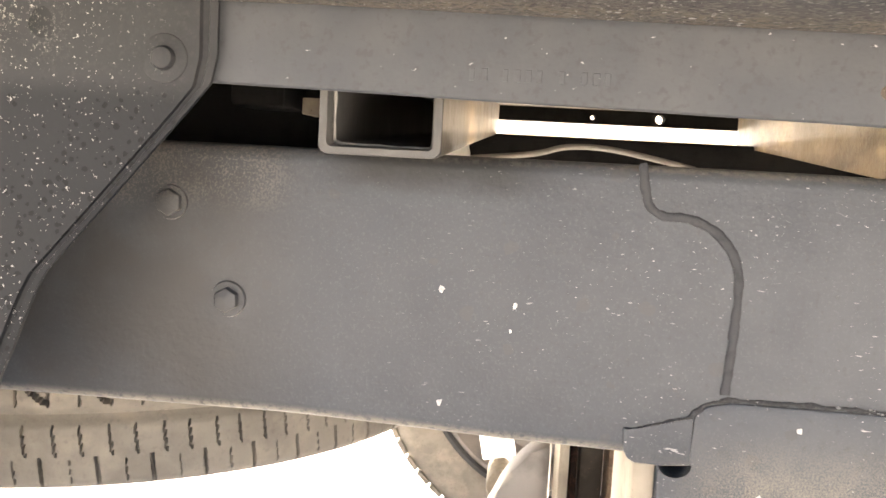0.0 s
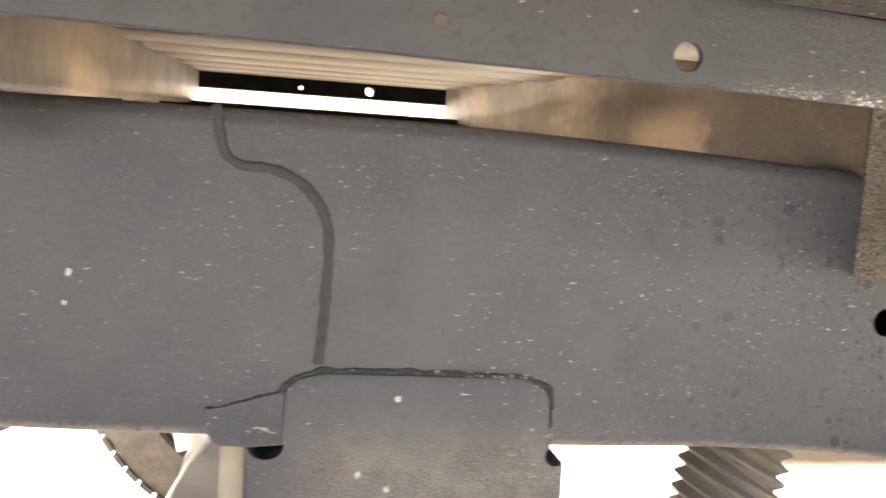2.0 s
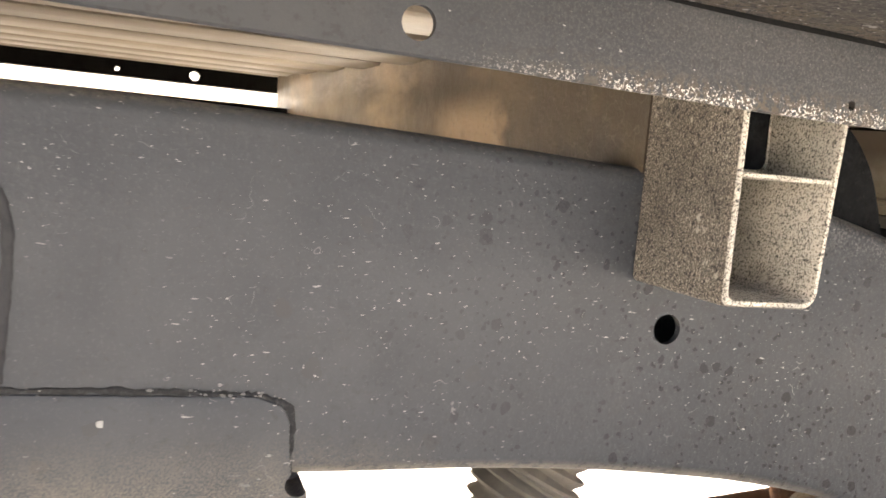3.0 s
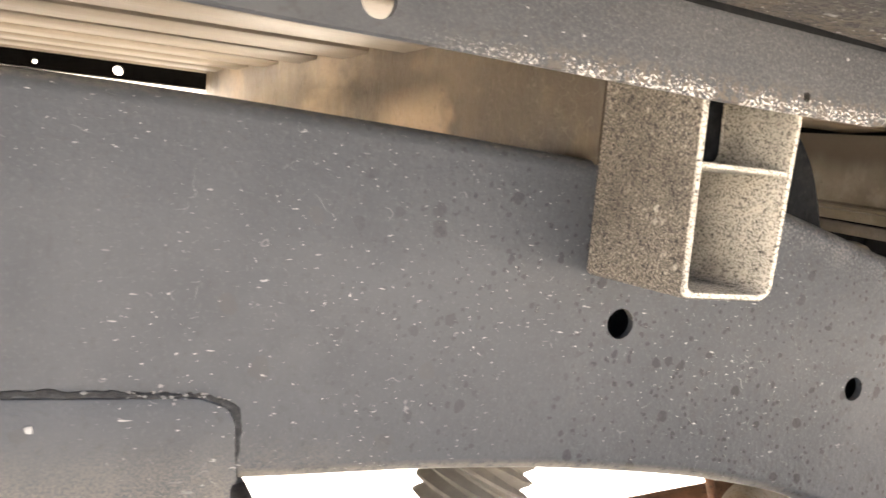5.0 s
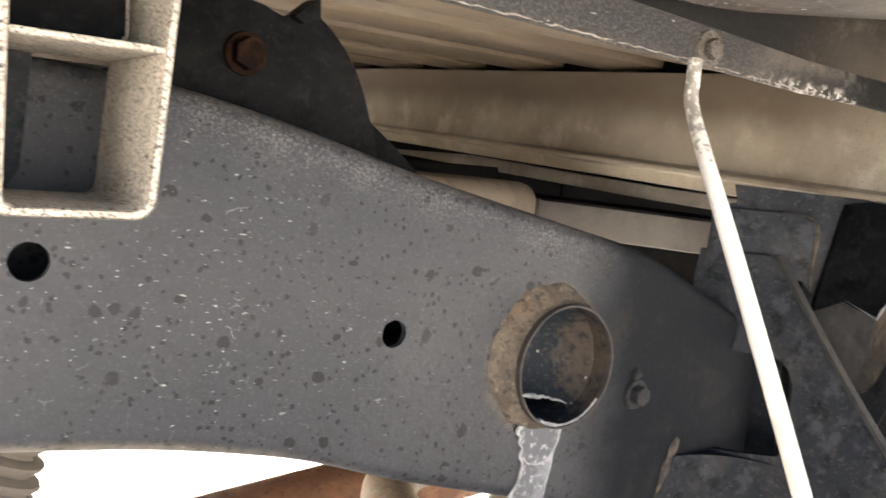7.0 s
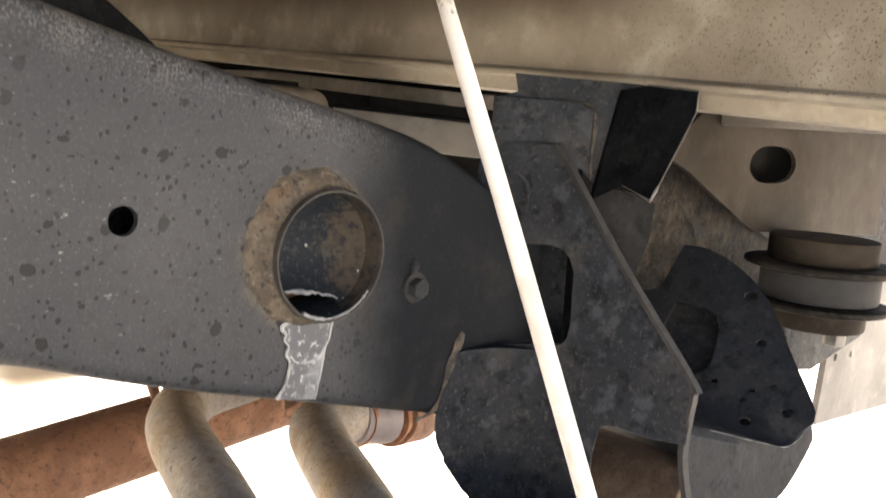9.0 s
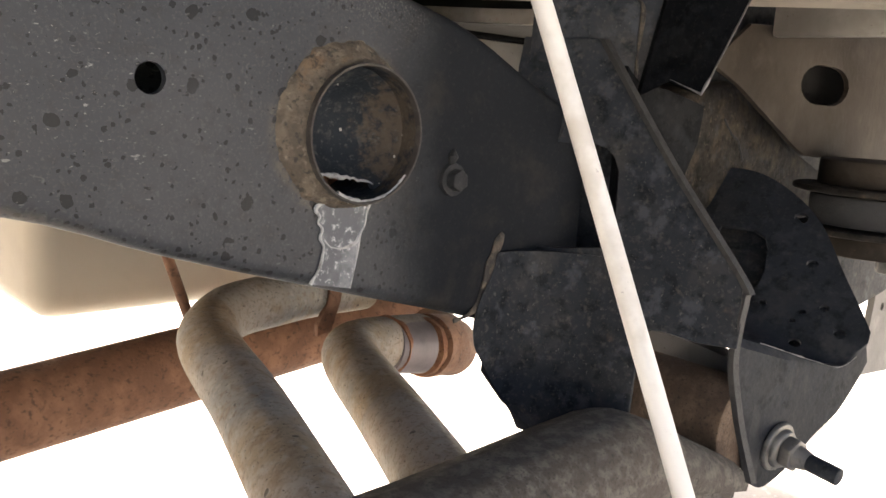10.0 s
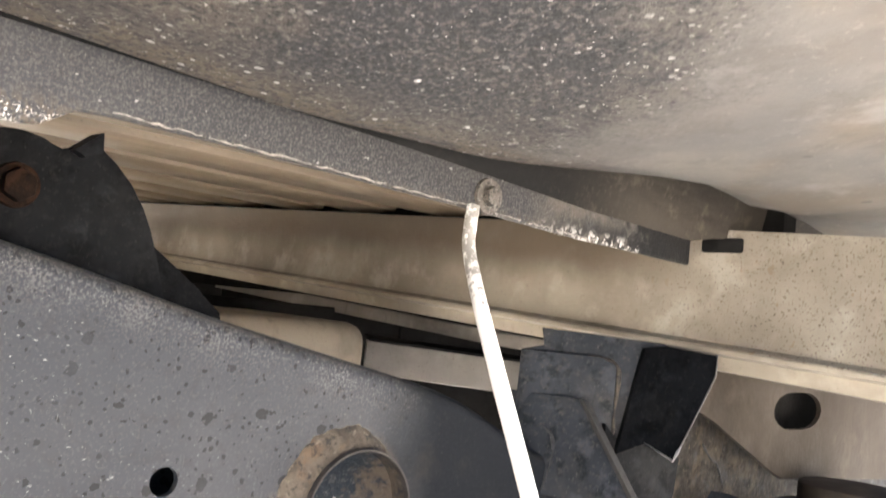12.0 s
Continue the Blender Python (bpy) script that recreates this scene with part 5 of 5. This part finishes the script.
arm = thing("suspension_arm", "dirty grey pressed steel suspension arm", "suspension arm")
loops = []
for i in range(34):
    x = 0.42 + 0.0187 * i
    top = between(x, [(0.42, 0.46), (0.76, 0.466), (0.86, 0.472), (0.91, 0.474), (0.931, 0.471), (0.968, 0.454), (1.0, 0.438), (1.04, 0.418)])
    low = top - between(x, [(0.42, 0.06), (0.9, 0.055), (0.97, 0.04), (1.05, 0.018)])
    h, w = top - low, 0.0015 * noise.noise((x * 14, 0, 4))
    loops.append([(x, 0.384 + w, low), (x, 0.378 + w, low + h * 0.12), (x, 0.377 + w, low + h * 0.45), (x, 0.381 + w, low + h * 0.7), (x, 0.391, low + h * 0.9 + w), (x, 0.404, top + w), (x, 0.425, top + w), (x, 0.441, low + h * 0.9), (x, 0.449, low + h * 0.6), (x, 0.45, low)])
part("arm_shell", skin(loops, caps=True), ARMGREY, arm, angle=60)
part("lower_lip", sweep(curve_points([(0.42, 0.384, 0.402), (0.6, 0.384, 0.405), (0.76, 0.384, 0.409), (0.86, 0.384, 0.4165), (0.93, 0.384, 0.4215), (0.97, 0.384, 0.414), (1.02, 0.384, 0.4015)], 8), 0.0045, 10, None, 0.25), ARMGREY, arm)

nose = thing("front_frame_rail", "dirty brown black front section of the frame rail", "frame rail")
loops = []
for x, hi, lo in ((1.14, 0.668, 0.60), (1.19, 0.690, 0.575), (1.25, 0.698, 0.56), (1.31, 0.674, 0.555), (1.37, 0.646, 0.55), (1.43, 0.625, 0.54), (1.50, 0.602, 0.53), (1.58, 0.58, 0.52)):
    loops.append([(x, 0.552, lo), (x, 0.543, lo + 0.004), (x, 0.540, lo + 0.014), (x, 0.540, hi - 0.016), (x, 0.5435, hi - 0.005), (x, 0.552, hi), (x, 0.60, hi), (x, 0.60, lo)])
part("web", skin(loops, caps=True), NOSE, nose, angle=60)
part("weld_seam", sweep(curve_points([(1.232, 0.5395, 0.662), (1.248, 0.539, 0.648), (1.262, 0.539, 0.641), (1.276, 0.5395, 0.622)], 6), 0.0014, 8, ((0, 1, 0), 0.5), 1.2), WELD, nose)

plate = thing("body_mount_plate", "grey brown steel mount plate with an oblong slot", "plate")
pp = part("plate", prism([(1.128, 0.5, 0.707), (1.188, 0.5, 0.745), (1.7, 0.5, 0.78), (1.7, 0.5, 0.61), (1.423, 0.5, 0.626), (1.325, 0.5, 0.631), (1.300, 0.5, 0.640), (1.178, 0.5, 0.692)], (0, 0.005, 0), 0.001), GREYPLATE, plate)
sl = [(1.352 + dx + 0.041 * math.cos(a), 0.49, 0.701 + 0.0195 * math.sin(a)) for dx, a0 in ((0.015, -90), (-0.015, 90)) for a in [radians(a0 + 22.5 * k) for k in range(9)]]
carve(pp, [prism(sl, (0, 0.03, 0))])
part("backing", box(1.2, 2.4, 0.56, 0.57, 0.53, 0.78), BLACK, plate)
# added dark sheet: the slot shows its colour as the shade within
part("slot_shade", box(1.325, 1.75, 0.535, 0.545, 0.662, 0.765), DARK, plate, "added dark sheet for the shade behind the slot")
part("upper_flange", box(1.22, 1.232, 0.2, 0.498, 0.737, 0.771, 0.003), GREYBEIGE, plate, "pale dusty flange above the plate")

mount = thing("body_mount", "stack of grey rubber and steel body mount discs", "body mount")
for n, z0, z1, r, m in (("spacer", 0.604, 0.630, 0.055, GREYPLATE), ("rubber_disc", 0.597, 0.604, 0.078, NOSE), ("rubber_disc", 0.565, 0.595, 0.06, RUBBER_DARK), ("rubber_disc", 0.556, 0.563, 0.072, NOSE), ("lower_cup", 0.535, 0.555, 0.05, GREYPLATE)):
    part(n, cyl((1.385, 0.45, z0), (1.385, 0.45, z1), r, seg=40, bevel=0.003), m, mount)
hexagon_bolt("bolt", (1.365, 0.42, 0.535), (0, 0, -1), 0.012, 0.012, mount)
part("carrier", prism([(1.33, 0.47, 0.6), (1.6, 0.47, 0.58), (1.6, 0.47, 0.49), (1.45, 0.47, 0.47), (1.40, 0.47, 0.478), (1.36, 0.47, 0.53)], (0, 0.006, 0), 0.001), BLACK, mount)
gp = thing("front_rail_plate", "pale grey steel plate with small bolt holes", "plate", bm=prism([(1.86, 0.6, 0.36), (1.87, 0.6, 0.46), (1.95, 0.6, 0.81), (2.5, 0.6, 0.81), (2.5, 0.6, 0.22), (1.85, 0.6, 0.28)], (0, 0.01, 0)), material=PALEPLATE)
carve(gp, [cyl((1.9, 0.55, 0.385), (1.9, 0.65, 0.385), 0.007, seg=14), cyl((1.97, 0.55, 0.38), (1.97, 0.65, 0.38), 0.006, seg=14)])

# ---------------------------------------------------------------- white rod
rod = thing("support_rod", "slim white painted steel rod bolted to the body flange", "rod")
line = curve_points([(0.7555, 0.414, 0.823), (0.7528, 0.412, 0.812), (0.7515, 0.410, 0.80), (0.7465, 0.396, 0.778), (0.743, 0.375, 0.743), (0.745, 0.343, 0.677), (0.748, 0.296, 0.577), (0.7513, 0.247, 0.472), (0.754, 0.204, 0.38), (0.756, 0.176, 0.32)], 8)
part("bar", sweep(line, [0.0036 + 0.0006 * min(1, max(0, (k - 18) / 16)) for k in range(len(line))], 14), WHITE, rod)
hexagon_bolt("bolt", (0.771, 0.4195, 0.831), (0, -1, 0), 0.006, 0.006, rod, 0.0105, material=GRITTY)

# ---------------------------------------------------------------- white crust below the cross tube
crust = [(0.745, 0.601), (0.757, 0.6035), (0.7805, 0.6005), (0.7785, 0.595), (0.7775, 0.588), (0.7745, 0.583), (0.7735, 0.577), (0.772, 0.565), (0.769, 0.551), (0.741, 0.556), (0.747, 0.566), (0.749, 0.577), (0.7462, 0.582), (0.7475, 0.587), (0.7445, 0.591), (0.7455, 0.5945), (0.7425, 0.598)]
run = thing("mineral_run", "thin whitish mineral run dried on the rail", "stain")
part("film", prism([(x, FACE - 0.0004, z) for x, z in crust], (0, -0.0005, 0)), FILM, run)
pts = curve_points([(x, FACE - 0.001, z) for x, z in crust[2:9]], 6)
part("rim_crust", sweep(pts, 0.0007, 6, None, 0.9), LIME, run, "white dried edge")
pts = curve_points([(x, FACE - 0.001, z) for x, z in crust[9:] + crust[:2]], 6)
part("rim_crust", sweep(pts, 0.0009, 6, None, 0.9), LIME, run, "white dried edge")
pts = curve_points([(0.749, FACE - 0.001, 0.581), (0.754, FACE - 0.001, 0.5765), (0.763, FACE - 0.001, 0.5755), (0.771, FACE - 0.001, 0.578), (0.7735, FACE - 0.001, 0.582)], 6)
part("rim_crust", sweep(pts, 0.0008, 6, None, 0.9), LIME, run, "white dried edge")

# ---------------------------------------------------------------- exhaust and driveline
def bent(points, r):
    return sweep(curve_points(points, 7), r, 24)


ex = thing("exhaust_pipe", "heat-tinted bent exhaust pipe with light rust", "exhaust pipe", "exhaust pipes")
part("pipe", bent([(1.05, 0.85, 0.452), (0.97, 0.83, 0.458), (0.905, 0.80, 0.464), (0.852, 0.785, 0.463), (0.815, 0.755, 0.457), (0.793, 0.71, 0.4545), (0.765, 0.61, 0.449), (0.729, 0.50, 0.4435), (0.692, 0.39, 0.438), (0.662, 0.30, 0.433)], 0.0250), PIPE, ex)
part("rubber_hanger", box(0.752, 0.79, 0.485, 0.51, 0.395, 0.418, 0.006, 2), RUBBER_DARK, ex, "black rubber hanger")
ex2 = thing("exhaust_pipe", "heat-tinted bent exhaust pipe ending in a rusty clamp", "exhaust pipe", "exhaust pipes")
part("pipe", bent([(1.08, 0.775, 0.408), (1.03, 0.765, 0.414), (0.985, 0.757, 0.419), (0.953, 0.74, 0.421), (0.932, 0.70, 0.4175), (0.891, 0.61, 0.4185), (0.838, 0.50, 0.421), (0.784, 0.39, 0.421), (0.74, 0.30, 0.42)], 0.0268), PIPE, ex2)
part("clamp", sweep([(1.011, 0.76, 0.4135), (1.0155, 0.762, 0.413)], 0.0305, 28, None, 0.08), CLAMP, ex2, "orange rusted ring clamp")
part("sleeve", sweep([(1.0155, 0.762, 0.413), (1.062, 0.762, 0.405)], 0.0285, 28), SLEEVE, ex2, "heat-blued pipe sleeve")
part("clamp", sweep([(1.060, 0.762, 0.405), (1.067, 0.764, 0.404)], 0.0315, 28, None, 0.08), CLAMP, ex2, "orange rusted ring clamp")
part("elbow", bent([(1.07, 0.764, 0.404), (1.11, 0.78, 0.395), (1.15, 0.81, 0.38), (1.17, 0.86, 0.38)], 0.034), DRIVE, ex2, "rusty elbow")
shaft = thing("drive_shaft", "thick brown rusted drive shaft tube", "drive shaft")
part("tube", cyl((-0.2, 1.0, 0.229), (1.25, 1.0, 0.376), 0.0440, seg=40), DRIVE, shaft)
part("carrier", box(1.2, 1.27, 0.98, 1.02, 0.38, 0.82, 0.004), DARK, shaft)
thing("exhaust_hanger", "rusty strap that holds the exhaust to the frame", "hanger", bm=prism([(0.985, 0.80, 0.56), (0.999, 0.80, 0.56), (0.985, 0.80, 0.455), (0.975, 0.80, 0.425), (0.958, 0.80, 0.42), (0.957, 0.80, 0.432), (0.969, 0.80, 0.452)], (0, 0.006, 0), 0.001), material=DRIVE)
thing("brake_line_stay", "thin rusty stay hanging from the frame", "stay", bm=cyl((0.785, 0.8, 0.55), (0.818, 0.8, 0.46), 0.0048, seg=12), material=DRIVE)
pan = thing("fuel_tank", "beige dusty moulded fuel tank", "tank")
part("tank_shell", box(0.785, 1.25, 1.1, 1.47, 0.382, 0.72, 0.03, 4), TANKTAN, pan)
part("seam_flange", box(0.778, 1.257, 1.093, 1.477, 0.575, 0.581, 0.002), TANKTAN, pan)

# things seen over the rail towards the front
thing("heat_shield", "beige rounded heat shield above the drive shaft", "heat shield", bm=box(0.70, 0.99, 0.78, 1.1, 0.66, 0.745, 0.02, 4), material=BEIGE)
web = thing("inner_frame_web", "dark inner frame web behind the rail", "frame web")
part("web", box(0.60, 2.4, 0.985, 1.0, 0.58, 0.757, 0.003), DARK, web)
part("flange", box(0.60, 2.4, 0.95, 0.985, 0.575, 0.582, 0.002), DARK, web)
chan = thing("inner_channel", "pale dusty longitudinal body channel", "body channel")
part("web", prism([(1.0, 0.8, 0.694), (1.16, 0.69, 0.685), (1.16, 0.69, 0.72), (1.0, 0.8, 0.729)], (0.02, 0.026, 0), 0.002), GREYBEIGE, chan)
part("flange", prism([(0.995, 0.79, 0.728), (1.16, 0.68, 0.72), (1.2, 0.74, 0.722), (1.035, 0.85, 0.73)], (0, 0, 0.003), 0.001), DARK, chan)
strip = thing("body_cross_strip", "pale dusty body strip under the front sill", "body channel")
part("strip", prism([(1.09, 1.3, 0.783), (1.09, 0.72, 0.752), (1.09, 0.60, 0.748), (1.09, 0.60, 0.734), (1.09, 0.72, 0.738), (1.09, 1.3, 0.767)], (0.012, 0, 0), 0.001), GREYBEIGE, strip)
part("rear_face", box(1.102, 1.108, 0.6, 1.3, 0.752, 0.80, 0.001, 1), DARK, strip)
thing("truck_cab", "plain dark truck cab in front of the bed", "truck cab", bm=box(1.12, 2.2, 0.51, 1.7, 0.80, 1.6, 0.02), material=DARK)

# ---------------------------------------------------------------- ribbed boot behind the rail
boot = thing("ribbed_boot", "dusty grey ribbed rubber boot below the frame", "rubber boot")
bm = bmesh.new()
rings = []
for i in range(61):
    t = i / 60
    z = 0.63 - 0.13 * t
    r = 0.036 + 0.004 * math.sin(2 * math.pi * t * 11)
    cx = 0.468 - 0.012 * t * 1.5
    rings.append([(cx + r * math.cos(a), 0.655 + r * math.sin(a), z + 0.02 * (math.cos(a)) * -1) for a in [2 * math.pi * k / 28 for k in range(28)]])
part("bellows", skin(rings, caps=True), RUBBER, boot)
part("mounting_plate", box(0.43, 0.51, 0.562, 0.66, 0.628, 0.634, 0.001, 1), BLACK, boot)

# ---------------------------------------------------------------- spare tyre, far wheel, shock absorber
def tyre_blocks(centre, axis_z, R, width, count, rows):
    """Tread blocks round a tyre whose axis is z (flat) or y (upright)."""
    bm = bmesh.new()
    for lo, hi, shear, gap, n in rows:
        for k in range(n):
            a0, a1 = 2 * math.pi * (k + gap[k % len(gap)]) / n, 2 * math.pi * (k + 1) / n
            cs = []
            for h, s in ((lo, 0), (hi, shear)):
                for a in (a0 + s, a1 + s):
                    for r in (R - 0.009, R):
                        cs.append((r * math.cos(a), r * math.sin(a), h))
            vs = []
            for x, y, h in cs:
                vs.append(bm.verts.new(Vector(centre) + (Vector((x, y, h)) if axis_z else Vector((x, h, y)))))
            for f in ((0, 1, 3, 2), (4, 6, 7, 5), (0, 4, 5, 1), (2, 3, 7, 6), (1, 5, 7, 3), (0, 2, 6, 4)):
                bm.faces.new([vs[i] for i in f])
    return bm


def revolve(centre, axis_z, prof, seg=72):
    loops = []
    for k in range(seg + 1):
        a = 2 * math.pi * k / seg
        loops.append([Vector(centre) + (Vector((r * math.cos(a), r * math.sin(a), h)) if axis_z else Vector((r * math.cos(a), h, r * math.sin(a)))) for r, h in prof])
    bm = skin(loops, closed=True)
    bmesh.ops.remove_doubles(bm, verts=bm.verts, dist=1e-5)
    return bm


spare = thing("spare_tyre", "dusty spare tyre slung flat under the bed", "tyre")
sc = (-0.44, 0.95, 0.538)
spare_carcass = part("carcass", revolve(sc, True, [(0.22, 0.02), (0.30, 0.0), (0.355, 0.0), (0.3645, 0.002), (0.366, 0.02), (0.366, 0.10), (0.366, 0.18), (0.35, 0.194), (0.30, 0.197), (0.22, 0.18)]), RUBBER, spare)


def tread_depth(s, h):
    """How far the spare's tread lies below its crown, s along the tread and h above the lower shoulder, in metres."""
    d = 0.0
    if h < 0.012:
        d += 0.012 * (1 - h / 0.012) ** 2
    g = abs(h - 0.058)
    d += 0.0075 * max(0.0, 1 - g / 0.009) ** 1.5
    g = abs(h - 0.118)
    d += 0.0075 * max(0.0, 1 - g / 0.009) ** 1.5
    p = 0.0394
    zig = 0.0009 * (abs((h * 1000 / 3.3) % 2 - 1) * 2 - 1)
    u = (s + 0.12 * h) % p
    if h < 0.026 and abs(u - 0.5 * p) < 0.0013:
        d = max(d, 0.007)
    if h < 0.024 and abs(u + zig) < 0.0006:
        d = max(d, 0.004)
    if 0.029 < h < 0.05 and min(abs(u + zig - 0.25 * p), abs(u + zig - 0.78 * p)) < 0.0007:
        d = max(d, 0.005)
    v = (s + 1.1 * (h - 0.07)) % 0.044
    if 0.068 < h < 0.098 and abs(v - 0.02) < 0.0026:
        d = max(d, 0.008)
    if 0.066 < h < 0.106:
        q = (s + 0.01) % 0.022
        if abs(q + zig - 0.011) < 0.0007 and (int(h * 1000) // 16) % 2 == 0:
            d = max(d, 0.0045)
    return d


loops = []
for i in range(1500):
    a = radians(-150 + 0.11 * i)
    loop = []
    for k in range(76):
        h = 0.0015 + 0.0022 * k
        r = 0.376 - tread_depth(a * 0.376 + 2, h) + 0.0004 * noise.noise((a * 30, h * 90, 0))
        loop.append((sc[0] + r * math.cos(a), sc[1] + r * math.sin(a), sc[2] + h))
    loops.append(loop)
part("tread", skin(loops, closed=False), RUBBER, spare_carcass, angle=60)
part("rim", revolve(sc, True, [(0.225, 0.03), (0.23, 0.03), (0.21, 0.06), (0.05, 0.09), (0.05, 0.1), (0.21, 0.15), (0.225, 0.17)]), ALLOY, spare)

wheel = thing("rear_wheel", "dusty rear wheel with chunky tyre tread", "wheel")
wc = (0.13, 1.78, 0.39)
wheel_tyre = part("tyre", revolve(wc, False, [(0.29, 0.035), (0.296, 0.012), (0.305, 0.004), (0.32, 0.0), (0.355, -0.002), (0.378, 0.0), (0.392, 0.006), (0.399, 0.014), (0.402, 0.10), (0.399, 0.22), (0.35, 0.235), (0.29, 0.22)], 120), WHEELTAN, wheel)
part("tread", tyre_blocks(wc, False, 0.4045, 0.24, 60, [(0.001, 0.05, 0.0, (0.22,), 64), (0.06, 0.11, 0.04, (0.1,), 64), (0.12, 0.17, -0.04, (0.1,), 64), (0.18, 0.23, 0.0, (0.2,), 64)]), WHEELTAN, wheel_tyre)
part("bead_ring", revolve(wc, False, [(0.292, 0.008), (0.298, 0.0), (0.306, 0.002), (0.302, 0.012)], 96), RUBBER_DARK, wheel_tyre)
part("rim", revolve(wc, False, [(0.293, 0.025), (0.291, 0.010), (0.284, 0.010), (0.272, 0.04), (0.24, 0.12), (0.06, 0.14), (0.06, 0.16), (0.25, 0.15), (0.265, 0.2)]), ALLOY, wheel)

shock = thing("shock_absorber", "white shock absorber with a blue band", "shock absorber")
part("body", cyl((-0.12, 1.47, 0.86), (-0.002, 1.3, 0.345), 0.026, seg=28, bevel=0.003), SHOCKWHITE, shock)
part("band", cyl((-0.0175, 1.3224, 0.413), (-0.0118, 1.3142, 0.388), 0.0268, seg=28), BLUE, shock, "blue label band")
part("eye", cyl((0.004, 1.26, 0.315), (0.004, 1.34, 0.315), 0.024, seg=24, bevel=0.003), BEIGE, shock)
axle = thing("axle_bracket", "brown dusty axle spring bracket", "bracket")
part("web", box(0.066, 0.078, 0.97, 1.06, 0.2, 0.6, 0.003), BEIGE, axle)
part("side_plate", box(0.081, 0.09, 1.0, 1.05, 0.2, 0.6, 0.002), DARKRUST, axle)
part("side_plate", box(0.094, 0.122, 1.02, 1.06, 0.2, 0.6, 0.004), GREYPLATE, axle)
part("side_plate", box(0.126, 0.156, 1.0, 1.05, 0.2, 0.6, 0.003), BUSH, axle)
part("link", prism([(-0.03, 1.06, 0.33), (0.0, 1.06, 0.388), (0.012, 1.06, 0.412), (0.035, 1.06, 0.438), (0.063, 1.06, 0.453), (0.063, 1.06, 0.33)], (0, 0.05, 0), 0.008), ALLOY, axle)

# ---------------------------------------------------------------- above the rail
brace = thing("wheelhouse_brace", "dark dirty wheelhouse brace behind the rail", "brace")
part("sheet", box(-1.2, -0.125, 0.66, 0.70, 0.70, 0.862, 0.004), DARK, brace)
part("block", box(-0.205, -0.165, 0.60, 0.66, 0.829, 0.858, 0.004), DARK, brace)
part("tab", box(-0.158, -0.142, 0.62, 0.66, 0.826, 0.838, 0.001), BEIGE, brace)
thing("brake_line", "thin beige brake line beyond the frame rail", "pipe", bm=sweep(curve_points([(-0.073, 1.35, 0.8024), (0.02, 1.352, 0.8134), (0.073, 1.352, 0.8267), (0.134, 1.352, 0.8267), (0.207, 1.352, 0.8146), (0.267, 1.352, 0.8024)], 6), 0.0045, 10), material=PALEPLATE)
# assumed cab side out of view, added to hold light off the front brackets
thing("cab_shade_block", "unseen lower cab body side added to shade the front brackets", "body panel", bm=box(1.13, 2.2, 0.08, 0.25, 0.72, 1.6, 0.02), material=PANEL)
thing("sill_slot", "dark slotted clip at the end of the cross sill", "clip", bm=box(1.0255, 1.031, 0.405, 0.438, 0.832, 0.843, 0.002), material=DARK)
